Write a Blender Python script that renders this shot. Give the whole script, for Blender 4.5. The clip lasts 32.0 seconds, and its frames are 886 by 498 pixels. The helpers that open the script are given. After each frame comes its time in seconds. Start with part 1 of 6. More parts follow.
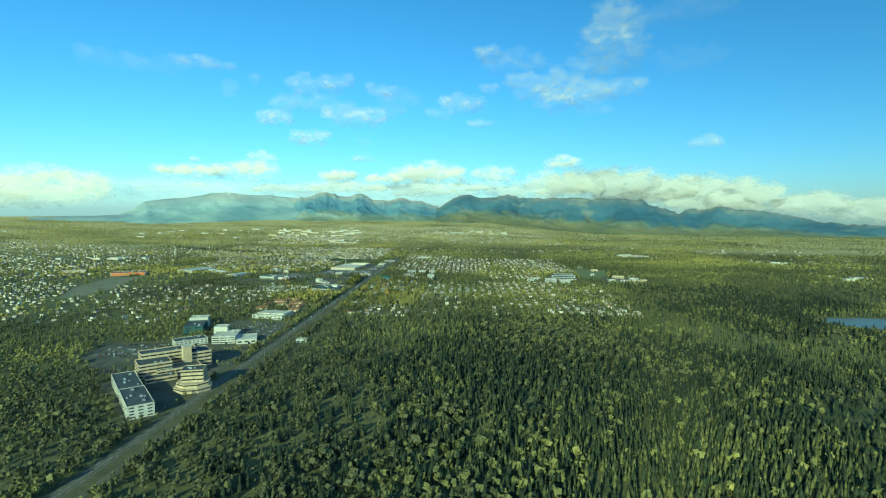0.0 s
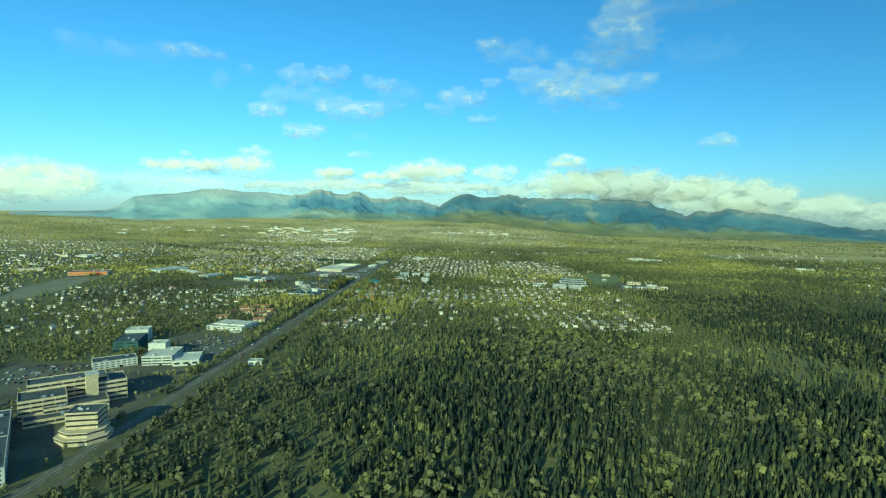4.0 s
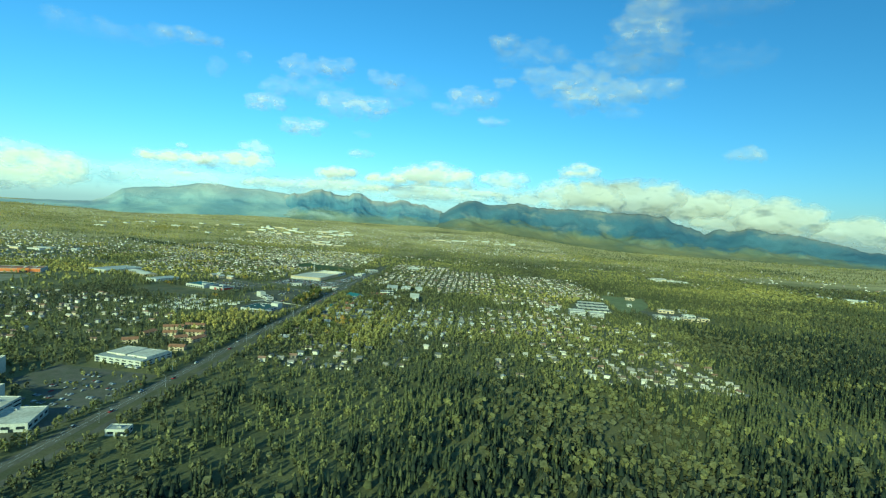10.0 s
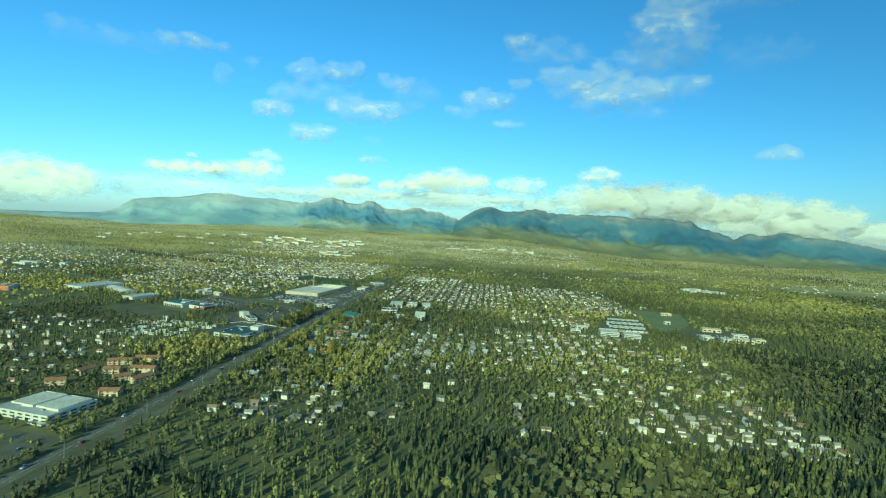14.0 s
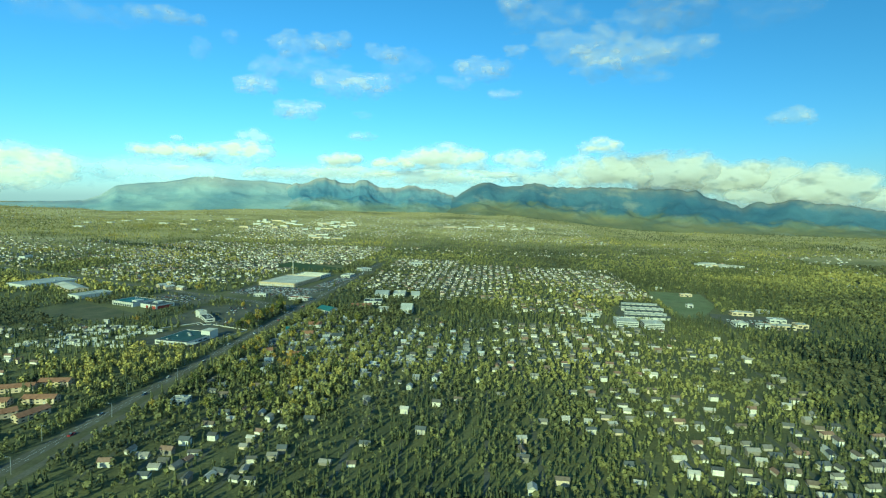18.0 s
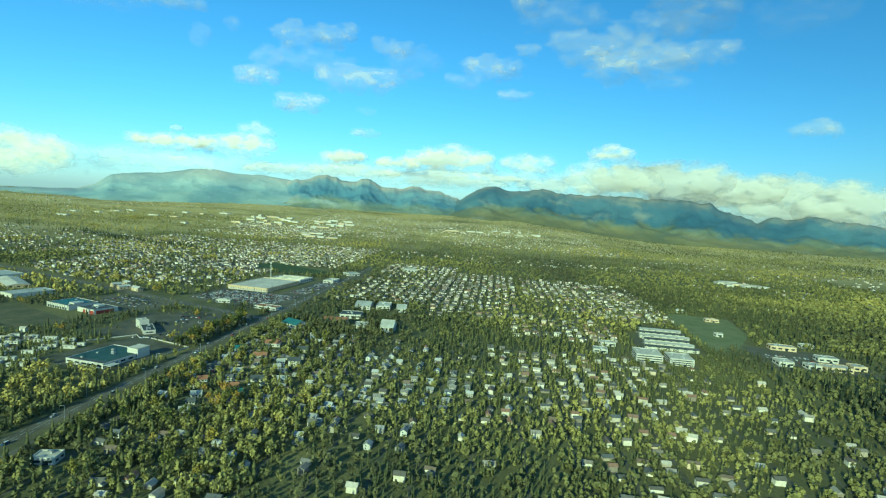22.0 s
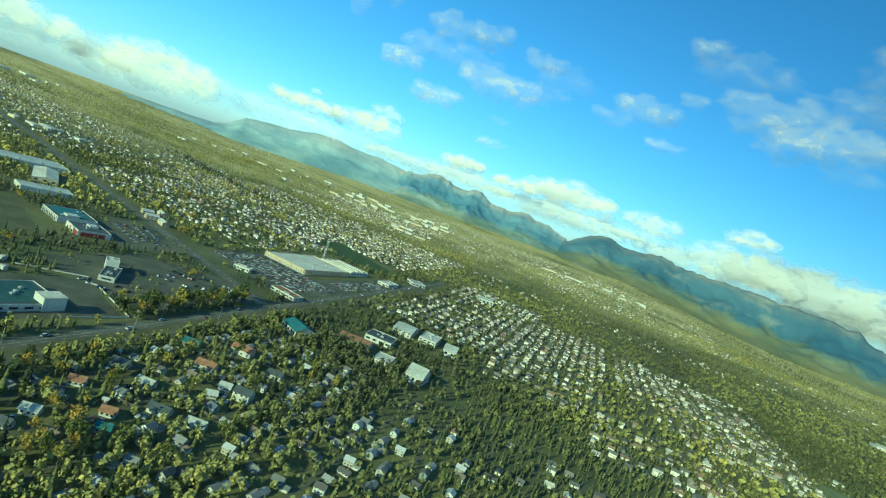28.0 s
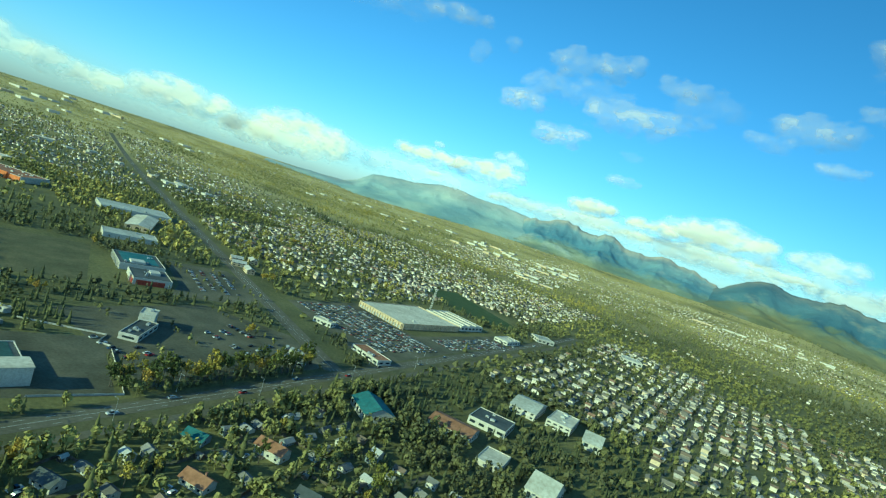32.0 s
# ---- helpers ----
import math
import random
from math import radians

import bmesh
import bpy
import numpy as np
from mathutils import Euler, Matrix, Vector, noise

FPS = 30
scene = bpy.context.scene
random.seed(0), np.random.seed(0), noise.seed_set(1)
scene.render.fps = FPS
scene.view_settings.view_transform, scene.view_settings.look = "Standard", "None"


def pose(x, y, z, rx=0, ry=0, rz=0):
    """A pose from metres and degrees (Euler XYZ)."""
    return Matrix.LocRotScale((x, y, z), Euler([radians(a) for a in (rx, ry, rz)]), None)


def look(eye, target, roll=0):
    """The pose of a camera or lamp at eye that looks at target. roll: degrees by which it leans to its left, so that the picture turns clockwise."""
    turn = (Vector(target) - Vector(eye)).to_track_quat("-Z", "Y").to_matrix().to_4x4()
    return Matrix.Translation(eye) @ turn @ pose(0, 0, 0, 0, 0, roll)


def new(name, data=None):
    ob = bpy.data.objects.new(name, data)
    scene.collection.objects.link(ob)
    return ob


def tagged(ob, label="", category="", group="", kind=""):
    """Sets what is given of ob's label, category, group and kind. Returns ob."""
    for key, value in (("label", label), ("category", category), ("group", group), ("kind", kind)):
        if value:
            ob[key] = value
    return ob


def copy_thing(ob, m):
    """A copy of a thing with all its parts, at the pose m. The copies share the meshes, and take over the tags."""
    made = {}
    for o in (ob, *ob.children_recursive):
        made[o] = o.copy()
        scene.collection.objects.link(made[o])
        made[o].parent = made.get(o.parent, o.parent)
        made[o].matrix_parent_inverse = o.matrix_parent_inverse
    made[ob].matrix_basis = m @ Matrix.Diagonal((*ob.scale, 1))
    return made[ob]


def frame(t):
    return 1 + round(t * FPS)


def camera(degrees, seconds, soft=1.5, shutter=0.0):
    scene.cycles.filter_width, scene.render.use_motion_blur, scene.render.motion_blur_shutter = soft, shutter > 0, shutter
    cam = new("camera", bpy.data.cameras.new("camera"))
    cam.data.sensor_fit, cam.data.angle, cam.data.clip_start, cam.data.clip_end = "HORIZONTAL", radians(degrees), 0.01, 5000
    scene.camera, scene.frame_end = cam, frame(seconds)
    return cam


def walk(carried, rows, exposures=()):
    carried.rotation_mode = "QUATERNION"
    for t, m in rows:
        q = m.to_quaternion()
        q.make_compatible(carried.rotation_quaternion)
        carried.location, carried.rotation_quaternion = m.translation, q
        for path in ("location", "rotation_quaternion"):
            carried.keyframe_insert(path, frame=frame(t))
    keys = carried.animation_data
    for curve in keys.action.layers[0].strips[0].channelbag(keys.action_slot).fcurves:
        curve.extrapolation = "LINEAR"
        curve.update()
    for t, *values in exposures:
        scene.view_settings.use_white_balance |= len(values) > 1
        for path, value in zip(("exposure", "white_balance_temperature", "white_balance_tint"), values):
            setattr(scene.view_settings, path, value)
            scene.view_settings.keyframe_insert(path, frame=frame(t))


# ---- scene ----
cam = camera(79.06, 32.0, soft=1.2)

# seconds, eye in metres, yaw (clockwise from +y), pitch, lean, in degrees
PATH = [
    (0.0, 0.01, 0.00, 179.93, -2.426, -4.149, 0.279),
    (0.5, 0.27, 18.26, 178.41, -2.454, -4.188, 0.544),
    (1.0, 0.54, 36.52, 176.91, -2.405, -4.198, 0.317),
    (1.5, 0.83, 54.78, 175.47, -2.404, -4.173, 0.407),
    (2.0, 1.16, 73.06, 174.08, -2.427, -4.130, 0.360),
    (2.5, 1.53, 91.37, 172.78, -2.390, -4.135, 0.541),
    (3.0, 1.96, 109.72, 171.54, -2.418, -4.125, 0.616),
    (3.5, 2.44, 128.09, 170.36, -2.407, -4.106, 0.792),
    (5.5, 5.30, 201.80, 167.03, -2.654, -3.736, 1.613),
    (6.0, 6.11, 219.77, 166.42, -2.770, -3.572, 1.915),
    (6.5, 6.94, 237.62, 165.83, -2.864, -3.437, 2.127),
    (7.0, 7.79, 255.35, 165.26, -2.943, -3.326, 2.102),
    (7.5, 8.67, 272.92, 164.72, -3.051, -3.245, 1.787),
    (8.0, 9.59, 290.35, 164.21, -3.069, -3.229, 1.523),
    (8.5, 10.54, 307.62, 163.74, -3.043, -3.235, 1.755),
    (9.0, 11.52, 324.75, 163.33, -2.973, -3.329, 2.052),
    (9.5, 12.50, 341.75, 162.95, -2.960, -3.368, 2.622),
    (10.0, 13.46, 358.61, 162.61, -3.050, -3.313, 3.518),
    (10.5, 14.39, 375.34, 162.32, -3.142, -3.267, 3.913),
    (11.0, 15.27, 391.95, 162.08, -3.386, -2.878, 3.482),
    (11.5, 16.09, 408.46, 161.91, -3.476, -2.575, 3.252),
    (12.0, 16.86, 424.88, 161.81, -3.525, -2.335, 3.795),
    (12.5, 17.58, 441.24, 161.79, -3.677, -2.186, 4.346),
    (13.0, 18.28, 457.55, 161.83, -3.963, -2.340, 4.668),
    (13.5, 18.96, 473.81, 161.92, -4.417, -2.508, 3.867),
    (15.5, 21.75, 537.37, 162.91, -5.434, -3.301, 1.052),
    (16.0, 22.67, 553.06, 162.85, -5.410, -4.001, 0.862),
    (16.5, 23.63, 568.72, 162.72, -5.321, -4.753, 0.752),
    (17.0, 24.60, 584.32, 162.53, -5.179, -5.215, 0.776),
    (17.5, 25.59, 599.83, 162.27, -5.008, -5.154, 0.846),
    (18.0, 26.57, 615.23, 161.95, -4.875, -4.973, 1.036),
    (18.5, 27.57, 630.52, 161.58, -4.795, -4.833, 0.519),
    (19.0, 28.56, 645.67, 161.21, -4.853, -4.631, 0.004),
    (19.5, 29.54, 660.69, 160.84, -4.940, -4.586, 0.294),
    (20.0, 30.50, 675.58, 160.52, -4.952, -4.475, 0.524),
    (20.5, 31.42, 690.35, 160.23, -5.029, -4.393, 1.530),
    (21.0, 32.27, 705.02, 159.99, -5.153, -4.388, 1.544),
    (21.5, 33.03, 719.63, 159.79, -5.339, -4.496, 2.150),
    (22.0, 33.65, 734.22, 159.61, -5.369, -4.673, 3.334),
    (22.5, 34.13, 748.87, 159.44, -5.424, -4.847, 3.771),
    (23.0, 34.43, 763.66, 159.27, -5.463, -4.831, 4.022),
    (23.5, 34.56, 778.68, 159.09, -5.241, -4.804, 4.542),
    (24.0, 34.51, 794.00, 158.89, -4.861, -4.691, 4.754),
    (24.5, 34.29, 809.74, 158.65, -4.823, -4.521, 5.298),
    (26.5, 28.85, 882.97, 156.62, -9.328, -4.556, 15.452),
    (27.0, 25.48, 902.18, 155.44, -11.583, -4.251, 16.832),
    (27.5, 21.75, 921.42, 154.11, -13.945, -4.296, 18.637),
    (28.0, 17.60, 940.56, 152.60, -15.796, -4.580, 20.143),
    (28.5, 13.03, 959.49, 150.92, -17.205, -4.627, 20.438),
    (29.0, 8.09, 978.16, 149.07, -18.550, -4.691, 20.056),
    (29.5, 2.82, 996.55, 147.06, -20.381, -4.714, 19.719),
    (30.0, -2.66, 1014.67, 144.93, -22.483, -4.937, 19.193),
    (30.5, -8.28, 1032.55, 142.72, -24.795, -4.823, 18.761),
    (31.0, -13.95, 1050.22, 140.43, -26.987, -4.462, 18.765),
    (31.5, -19.65, 1067.76, 138.10, -28.788, -4.043, 18.726),
    (32.0, -25.34, 1085.26, 135.74, -30.331, -3.804, 17.842),
]


def heading(yaw, pitch):
    a, b = radians(yaw), radians(pitch)
    return Vector((math.sin(a) * math.cos(b), math.cos(a) * math.cos(b), math.sin(b)))


walk(cam, [(t, look((x, y, z), Vector((x, y, z)) + heading(yaw, pitch), lean)) for t, x, y, z, yaw, pitch, lean in PATH],
     exposures=[(0, 0.20, 3960, -28), (32, 0.20, 3960, -28)])

# ---- sky and sun: low evening sun behind the flight ----
SUN_AZ, SUN_EL = 202.0, 20.0
world = bpy.data.worlds.new("sky")
scene.world = world
world.use_nodes = True
wn, wl = world.node_tree.nodes, world.node_tree.links
sky = wn.new("ShaderNodeTexSky")
sky.sky_type, sky.sun_disc = "NISHITA", False
sky.sun_elevation, sky.sun_rotation = radians(SUN_EL), radians(-SUN_AZ)
sky.air_density, sky.dust_density, sky.ozone_density = 1.0, 0.5, 2.0
wl.new(sky.outputs[0], wn["Background"].inputs[0])
wn["Background"].inputs[1].default_value = 0.099
sun = new("sun", bpy.data.lights.new("sun", "SUN"))
sun.data.energy, sun.data.angle, sun.data.color = 5.0, radians(0.6), (1.0, 0.78, 0.34)
to_sun = heading(SUN_AZ, SUN_EL)
sun.matrix_world = look((0, 0, 600), Vector((0, 0, 600)) - to_sun)


# ---- materials ----
def ramp(nt, stops, x=None, interp="LINEAR"):
    r = nt.nodes.new("ShaderNodeValToRGB")
    r.color_ramp.interpolation = interp
    e = r.color_ramp.elements
    while len(e) < len(stops):
        e.new(0.5)
    for q, (p, c) in zip(e, stops):
        q.position, q.color = p, (*c, 1)
    if x is not None:
        nt.links.new(x, r.inputs[0])
    return r.outputs[0]


def math_node(nt, op, a, b=0.5):
    m = nt.nodes.new("ShaderNodeMath")
    m.operation = op
    for k, q in enumerate((a, b)):
        if isinstance(q, (int, float)):
            m.inputs[k].default_value = q
        else:
            nt.links.new(q, m.inputs[k])
    return m.outputs[0]


def mixc(nt, fac, a, b, mode="MIX"):
    m = nt.nodes.new("ShaderNodeMix")
    m.data_type, m.blend_type = "RGBA", mode
    for k, q in ((0, fac), (6, a), (7, b)):
        if isinstance(q, (int, float)):
            m.inputs[k].default_value = q
        elif isinstance(q, tuple):
            m.inputs[k].default_value = (*q, 1)
        else:
            nt.links.new(q, m.inputs[k])
    return m.outputs[2]


def noise_tex(nt, scale, detail=4.0, rough=0.55, coords="Object", stretch=None):
    c = nt.nodes.new("ShaderNodeTexCoord")
    n = nt.nodes.new("ShaderNodeTexNoise")
    n.inputs["Scale"].default_value, n.inputs["Detail"].default_value, n.inputs["Roughness"].default_value = scale, detail, rough
    src = c.outputs[coords]
    if stretch:
        mp = nt.nodes.new("ShaderNodeMapping")
        mp.inputs["Scale"].default_value = stretch
        nt.links.new(src, mp.inputs[0])
        src = mp.outputs[0]
    nt.links.new(src, n.inputs["Vector"])
    return n.outputs[0]


def material(name, rough=0.8, metal=0.0):
    m = bpy.data.materials.new(name)
    m.use_nodes = True
    b = m.node_tree.nodes["Principled BSDF"]
    b.inputs["Roughness"].default_value, b.inputs["Metallic"].default_value = rough, metal
    b.inputs["Specular IOR Level"].default_value = 0.3
    return m, m.node_tree, b


def bump(nt, b, height, strength=0.4, dist=0.3):
    n = nt.nodes.new("ShaderNodeBump")
    n.inputs["Strength"].default_value, n.inputs["Distance"].default_value = strength, dist
    nt.links.new(height, n.inputs["Height"])
    nt.links.new(n.outputs[0], b.inputs["Normal"])


def worn(name, colours, rough=0.8, big=0.05, small=0.8, metal=0.0, by_object=False, relief=0.3):
    """A painted, mineral or metal surface: stains at two scales, and one of several colours for each object."""
    m, nt, b = material(name, rough, metal)
    if by_object:
        info = nt.nodes.new("ShaderNodeObjectInfo")
        base = ramp(nt, [(k / len(colours), c) for k, c in enumerate(colours)], info.outputs["Random"], "CONSTANT")
    else:
        base = ramp(nt, [(0.3 + 0.4 * k / max(1, len(colours) - 1), c) for k, c in enumerate(colours)], noise_tex(nt, big))
    fine = noise_tex(nt, small, 5)
    dirt = ramp(nt, [(0.3, (0.72, 0.70, 0.66)), (0.62, (1, 1, 1))], fine)
    patch = ramp(nt, [(0.35, (0.84, 0.83, 0.8)), (0.6, (1, 1, 1))], noise_tex(nt, big * 2.3, 3))
    col = mixc(nt, 1.0, mixc(nt, 1.0, base, dirt, "MULTIPLY"), patch, "MULTIPLY")
    nt.links.new(col, b.inputs["Base Color"])
    bump(nt, b, fine, relief, 0.08)
    return m


def leafy(name, stops, by_object=False, grain=0.5):
    m, nt, b = material(name, 0.85)
    if by_object:
        src = nt.nodes.new("ShaderNodeObjectInfo").outputs["Random"]
    else:
        at = nt.nodes.new("ShaderNodeAttribute")
        at.attribute_name = "tint"
        src = at.outputs["Fac"]
    col = ramp(nt, stops, src)
    col = mixc(nt, 1.0, col, ramp(nt, [(0.3, (0.55, 0.6, 0.5)), (0.7, (1.25, 1.2, 1.1))], noise_tex(nt, grain, 3)), "MULTIPLY")
    nt.links.new(col, b.inputs["Base Color"])
    return m


def ground_material():
    m, nt, b = material("earth_and_grass", 0.95)
    big = noise_tex(nt, 0.0032, 6, 0.62)
    mid = noise_tex(nt, 0.018, 6, 0.65)
    fine = noise_tex(nt, 0.35, 4, 0.7)
    a = ramp(nt, [(0.32, (0.085, 0.085, 0.036)), (0.5, (0.15, 0.142, 0.055)), (0.62, (0.215, 0.198, 0.075)), (0.75, (0.24, 0.215, 0.12))], mid)
    c = ramp(nt, [(0.36, (0.075, 0.082, 0.034)), (0.5, (0.16, 0.15, 0.05)), (0.64, (0.26, 0.235, 0.075))], big)
    col = mixc(nt, 0.5, a, c)
    # Ground pales with distance: dry meadow, with hazy brightness put into its colour.
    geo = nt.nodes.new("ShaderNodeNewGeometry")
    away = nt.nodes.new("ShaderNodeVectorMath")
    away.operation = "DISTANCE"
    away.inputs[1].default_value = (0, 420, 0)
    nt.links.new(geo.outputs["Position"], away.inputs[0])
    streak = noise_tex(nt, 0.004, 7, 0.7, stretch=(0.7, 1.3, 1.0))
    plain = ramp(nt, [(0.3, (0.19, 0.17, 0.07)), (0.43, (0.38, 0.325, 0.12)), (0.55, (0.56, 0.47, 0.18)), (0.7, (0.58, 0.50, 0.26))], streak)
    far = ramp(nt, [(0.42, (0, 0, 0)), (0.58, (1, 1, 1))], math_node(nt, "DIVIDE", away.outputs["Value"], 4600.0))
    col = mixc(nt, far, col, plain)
    col = mixc(nt, 1.0, col, ramp(nt, [(0.3, (0.6, 0.61, 0.56)), (0.7, (1.2, 1.15, 1.1))], fine), "MULTIPLY")
    nt.links.new(col, b.inputs["Base Color"])
    bump(nt, b, fine, 0.6, 0.6)
    return m


M_EARTH = ground_material()
M_SPRUCE = leafy("spruce_needles", [(0.0, (0.072, 0.075, 0.033)), (0.5, (0.135, 0.13, 0.045)), (1.0, (0.21, 0.19, 0.06))])
M_BIRCH = leafy("autumn_leaves", [(0.0, (0.112, 0.106, 0.052)), (0.35, (0.215, 0.20, 0.066)), (0.7, (0.36, 0.315, 0.09)), (1.0, (0.50, 0.405, 0.095))])
M_CROWN = leafy("crown_leaves", [(0.0, (0.065, 0.075, 0.022)), (0.5, (0.13, 0.135, 0.032)), (0.8, (0.22, 0.20, 0.038)), (1.0, (0.36, 0.28, 0.04))], True)
M_NEEDLE = leafy("needle_boughs", [(0.0, (0.022, 0.028, 0.015)), (1.0, (0.052, 0.058, 0.024))], True)
# Spruce needles darkened to a shade tone, mainly for hidden and shaded woods.
M_DARK_SPRUCE = leafy("darkened_spruce_needles", [(0.0, (0.028, 0.034, 0.02)), (1.0, (0.072, 0.078, 0.034))])
M_BARK = worn("bark", [(0.10, 0.08, 0.06), (0.22, 0.19, 0.15)], 0.9, 0.5, 3)
M_ASPHALT = worn("asphalt", [(0.135, 0.122, 0.082), (0.19, 0.17, 0.115)], 0.9, 0.02, 0.5)
M_LOT = worn("parking_asphalt", [(0.085, 0.082, 0.05), (0.135, 0.125, 0.078), (0.19, 0.168, 0.105)], 0.9, 0.03, 0.6)
M_FIELD = worn("mown_grass", [(0.19, 0.21, 0.075), (0.25, 0.25, 0.10)], 0.95, 0.03, 0.5)
M_DIRT = worn("bare_dirt", [(0.30, 0.27, 0.17), (0.21, 0.20, 0.10)], 0.95, 0.03, 0.4)
M_PAINT = worn("road_paint", [(0.7, 0.69, 0.62)], 0.8, 0.3, 2)
M_VERGE = worn("dry_grass_verge", [(0.10, 0.10, 0.042), (0.175, 0.155, 0.07)], 0.95, 0.05, 0.6)
M_GRAVEL = worn("gravel_verge", [(0.17, 0.15, 0.11), (0.12, 0.12, 0.06)], 0.95, 0.05, 0.7)
M_WALL = worn("house_siding", [(0.62, 0.60, 0.54), (0.45, 0.41, 0.33), (0.72, 0.70, 0.64), (0.36, 0.34, 0.30), (0.52, 0.47, 0.38), (0.68, 0.64, 0.54), (0.30, 0.33, 0.36)], 0.7, 0.3, 1.5, by_object=True)
M_ROOF = worn("shingles", [(0.20, 0.19, 0.175), (0.30, 0.28, 0.25), (0.14, 0.125, 0.11), (0.38, 0.36, 0.33), (0.24, 0.18, 0.13), (0.17, 0.17, 0.18), (0.55, 0.53, 0.49), (0.27, 0.25, 0.22)], 0.85, 0.4, 2.0, by_object=True)
M_TRIM = worn("white_trim", [(0.60, 0.565, 0.475), (0.68, 0.645, 0.55)], 0.6, 0.4, 2)
M_WHITE_ROOF = worn("pale_membrane_roof", [(0.66, 0.60, 0.46), (0.74, 0.68, 0.54)], 0.95, 0.03, 0.4)
M_GREY_ROOF = worn("grey_metal_roof", [(0.46, 0.45, 0.39), (0.58, 0.56, 0.48)], 0.75, 0.03, 0.5, 0.1)
M_DARK_ROOF = worn("dark_tar_roof", [(0.075, 0.085, 0.09), (0.12, 0.125, 0.125)], 0.85, 0.04, 0.5)
M_TEAL = worn("teal_metal_roof", [(0.06, 0.15, 0.155), (0.09, 0.19, 0.185)], 0.6, 0.1, 0.6)
M_SLATE_TEAL = worn("dark_teal_membrane", [(0.05, 0.095, 0.095), (0.075, 0.125, 0.115)], 0.8, 0.08, 0.5)
M_RUST = worn("rust_brown_roof", [(0.30, 0.15, 0.075), (0.36, 0.20, 0.11)], 0.85, 0.1, 0.6)
M_CONCRETE = worn("pale_concrete", [(0.56, 0.53, 0.46), (0.66, 0.62, 0.54)], 0.85, 0.05, 0.6)
M_TAN = worn("tan_precast", [(0.60, 0.47, 0.28), (0.68, 0.55, 0.34)], 0.85, 0.06, 0.6)
M_BRICK = worn("brown_brick", [(0.24, 0.13, 0.085), (0.30, 0.17, 0.11)], 0.9, 0.1, 1.2)
M_RED = worn("red_cladding", [(0.24, 0.05, 0.035), (0.32, 0.075, 0.045)], 0.6, 0.1, 0.8)
M_ORANGE = worn("orange_cladding", [(0.72, 0.25, 0.06), (0.62, 0.20, 0.05)], 0.7, 0.1, 0.8)
M_TURF = worn("grass_lawn", [(0.055, 0.085, 0.02), (0.09, 0.11, 0.03)], 0.95, 0.05, 0.8)
M_STEEL = worn("grey_steel", [(0.34, 0.34, 0.33)], 0.6, 0.3, 2, 0.7)


def glass_material():
    m, nt, b = material("window_glass", 0.22)
    nt.links.new(ramp(nt, [(0.35, (0.012, 0.016, 0.02)), (0.65, (0.04, 0.05, 0.06))], noise_tex(nt, 0.7)), b.inputs["Base Color"])
    b.inputs["Specular IOR Level"].default_value = 0.5
    return m


M_GLASS = glass_material()


# ---- building blocks ----
class Shape:
    """Collects faces of one mesh; each face has a material slot."""

    def __init__(self, *mats):
        self.v, self.f, self.m, self.mats = [], [], [], mats

    def add(self, verts, faces, slot=0):
        n = len(self.v)
        self.v += [tuple(q) for q in verts]
        self.f += [tuple(n + k for k in f) for f in faces]
        self.m += [slot] * len(faces)
        return self

    def box(self, cx, cy, z0, sx, sy, sz, turn=0.0, slot=0, taper=0.0):
        c, s = math.cos(turn), math.sin(turn)
        out = []
        for z, k in ((z0, 1.0), (z0 + sz, 1.0 - taper)):
            for x, y in ((-1, -1), (1, -1), (1, 1), (-1, 1)):
                px, py = x * sx / 2 * k, y * sy / 2 * k
                out.append((cx + c * px - s * py, cy + s * px + c * py, z))
        return self.add(out, [(3, 2, 1, 0), (4, 5, 6, 7), (0, 1, 5, 4), (1, 2, 6, 5), (2, 3, 7, 6), (3, 0, 4, 7)], slot)

    def prism(self, pts, z0, z1, slot=0):
        n = len(pts)
        v = [(x, y, z0) for x, y in pts] + [(x, y, z1) for x, y in pts]
        return self.add(v, [tuple(range(n - 1, -1, -1)), tuple(range(n, 2 * n))] + [(k, (k + 1) % n, n + (k + 1) % n, n + k) for k in range(n)], slot)

    def tube(self, cx, cy, z0, z1, r0, r1, sides=8, slot=0):
        a = [2 * math.pi * k / sides for k in range(sides)]
        v = [(cx + r0 * math.cos(q), cy + r0 * math.sin(q), z0) for q in a] + [(cx + r1 * math.cos(q), cy + r1 * math.sin(q), z1) for q in a]
        n = sides
        return self.add(v, [tuple(range(n - 1, -1, -1)), tuple(range(n, 2 * n))] + [(k, (k + 1) % n, n + (k + 1) % n, n + k) for k in range(n)], slot)

    def mesh(self, name):
        me = bpy.data.meshes.new(name)
        me.from_pydata(self.v, [], self.f)
        for m in self.mats:
            me.materials.append(m)
        if len(self.mats) > 1:
            me.polygons.foreach_set("material_index", self.m)
        me.update()
        return me


def part(name, shape, parent, label="", at=None):
    me = shape.mesh(name) if isinstance(shape, Shape) else shape
    ob = new(name, me)
    ob.parent = parent
    if at is not None:
        ob.matrix_basis = at
    return tagged(ob, label)


def thing(name, label, category, at, group="", kind=""):
    ob = new(name)
    ob.empty_display_size = 0.5
    ob.matrix_basis = at
    return tagged(ob, label, category, group, kind)


def solid(name, shape, label, category="", group="", kind="", at=None):
    ob = new(name, shape.mesh(name) if isinstance(shape, Shape) else shape)
    if at is not None:
        ob.matrix_basis = at
    return tagged(ob, label, category, group, kind)


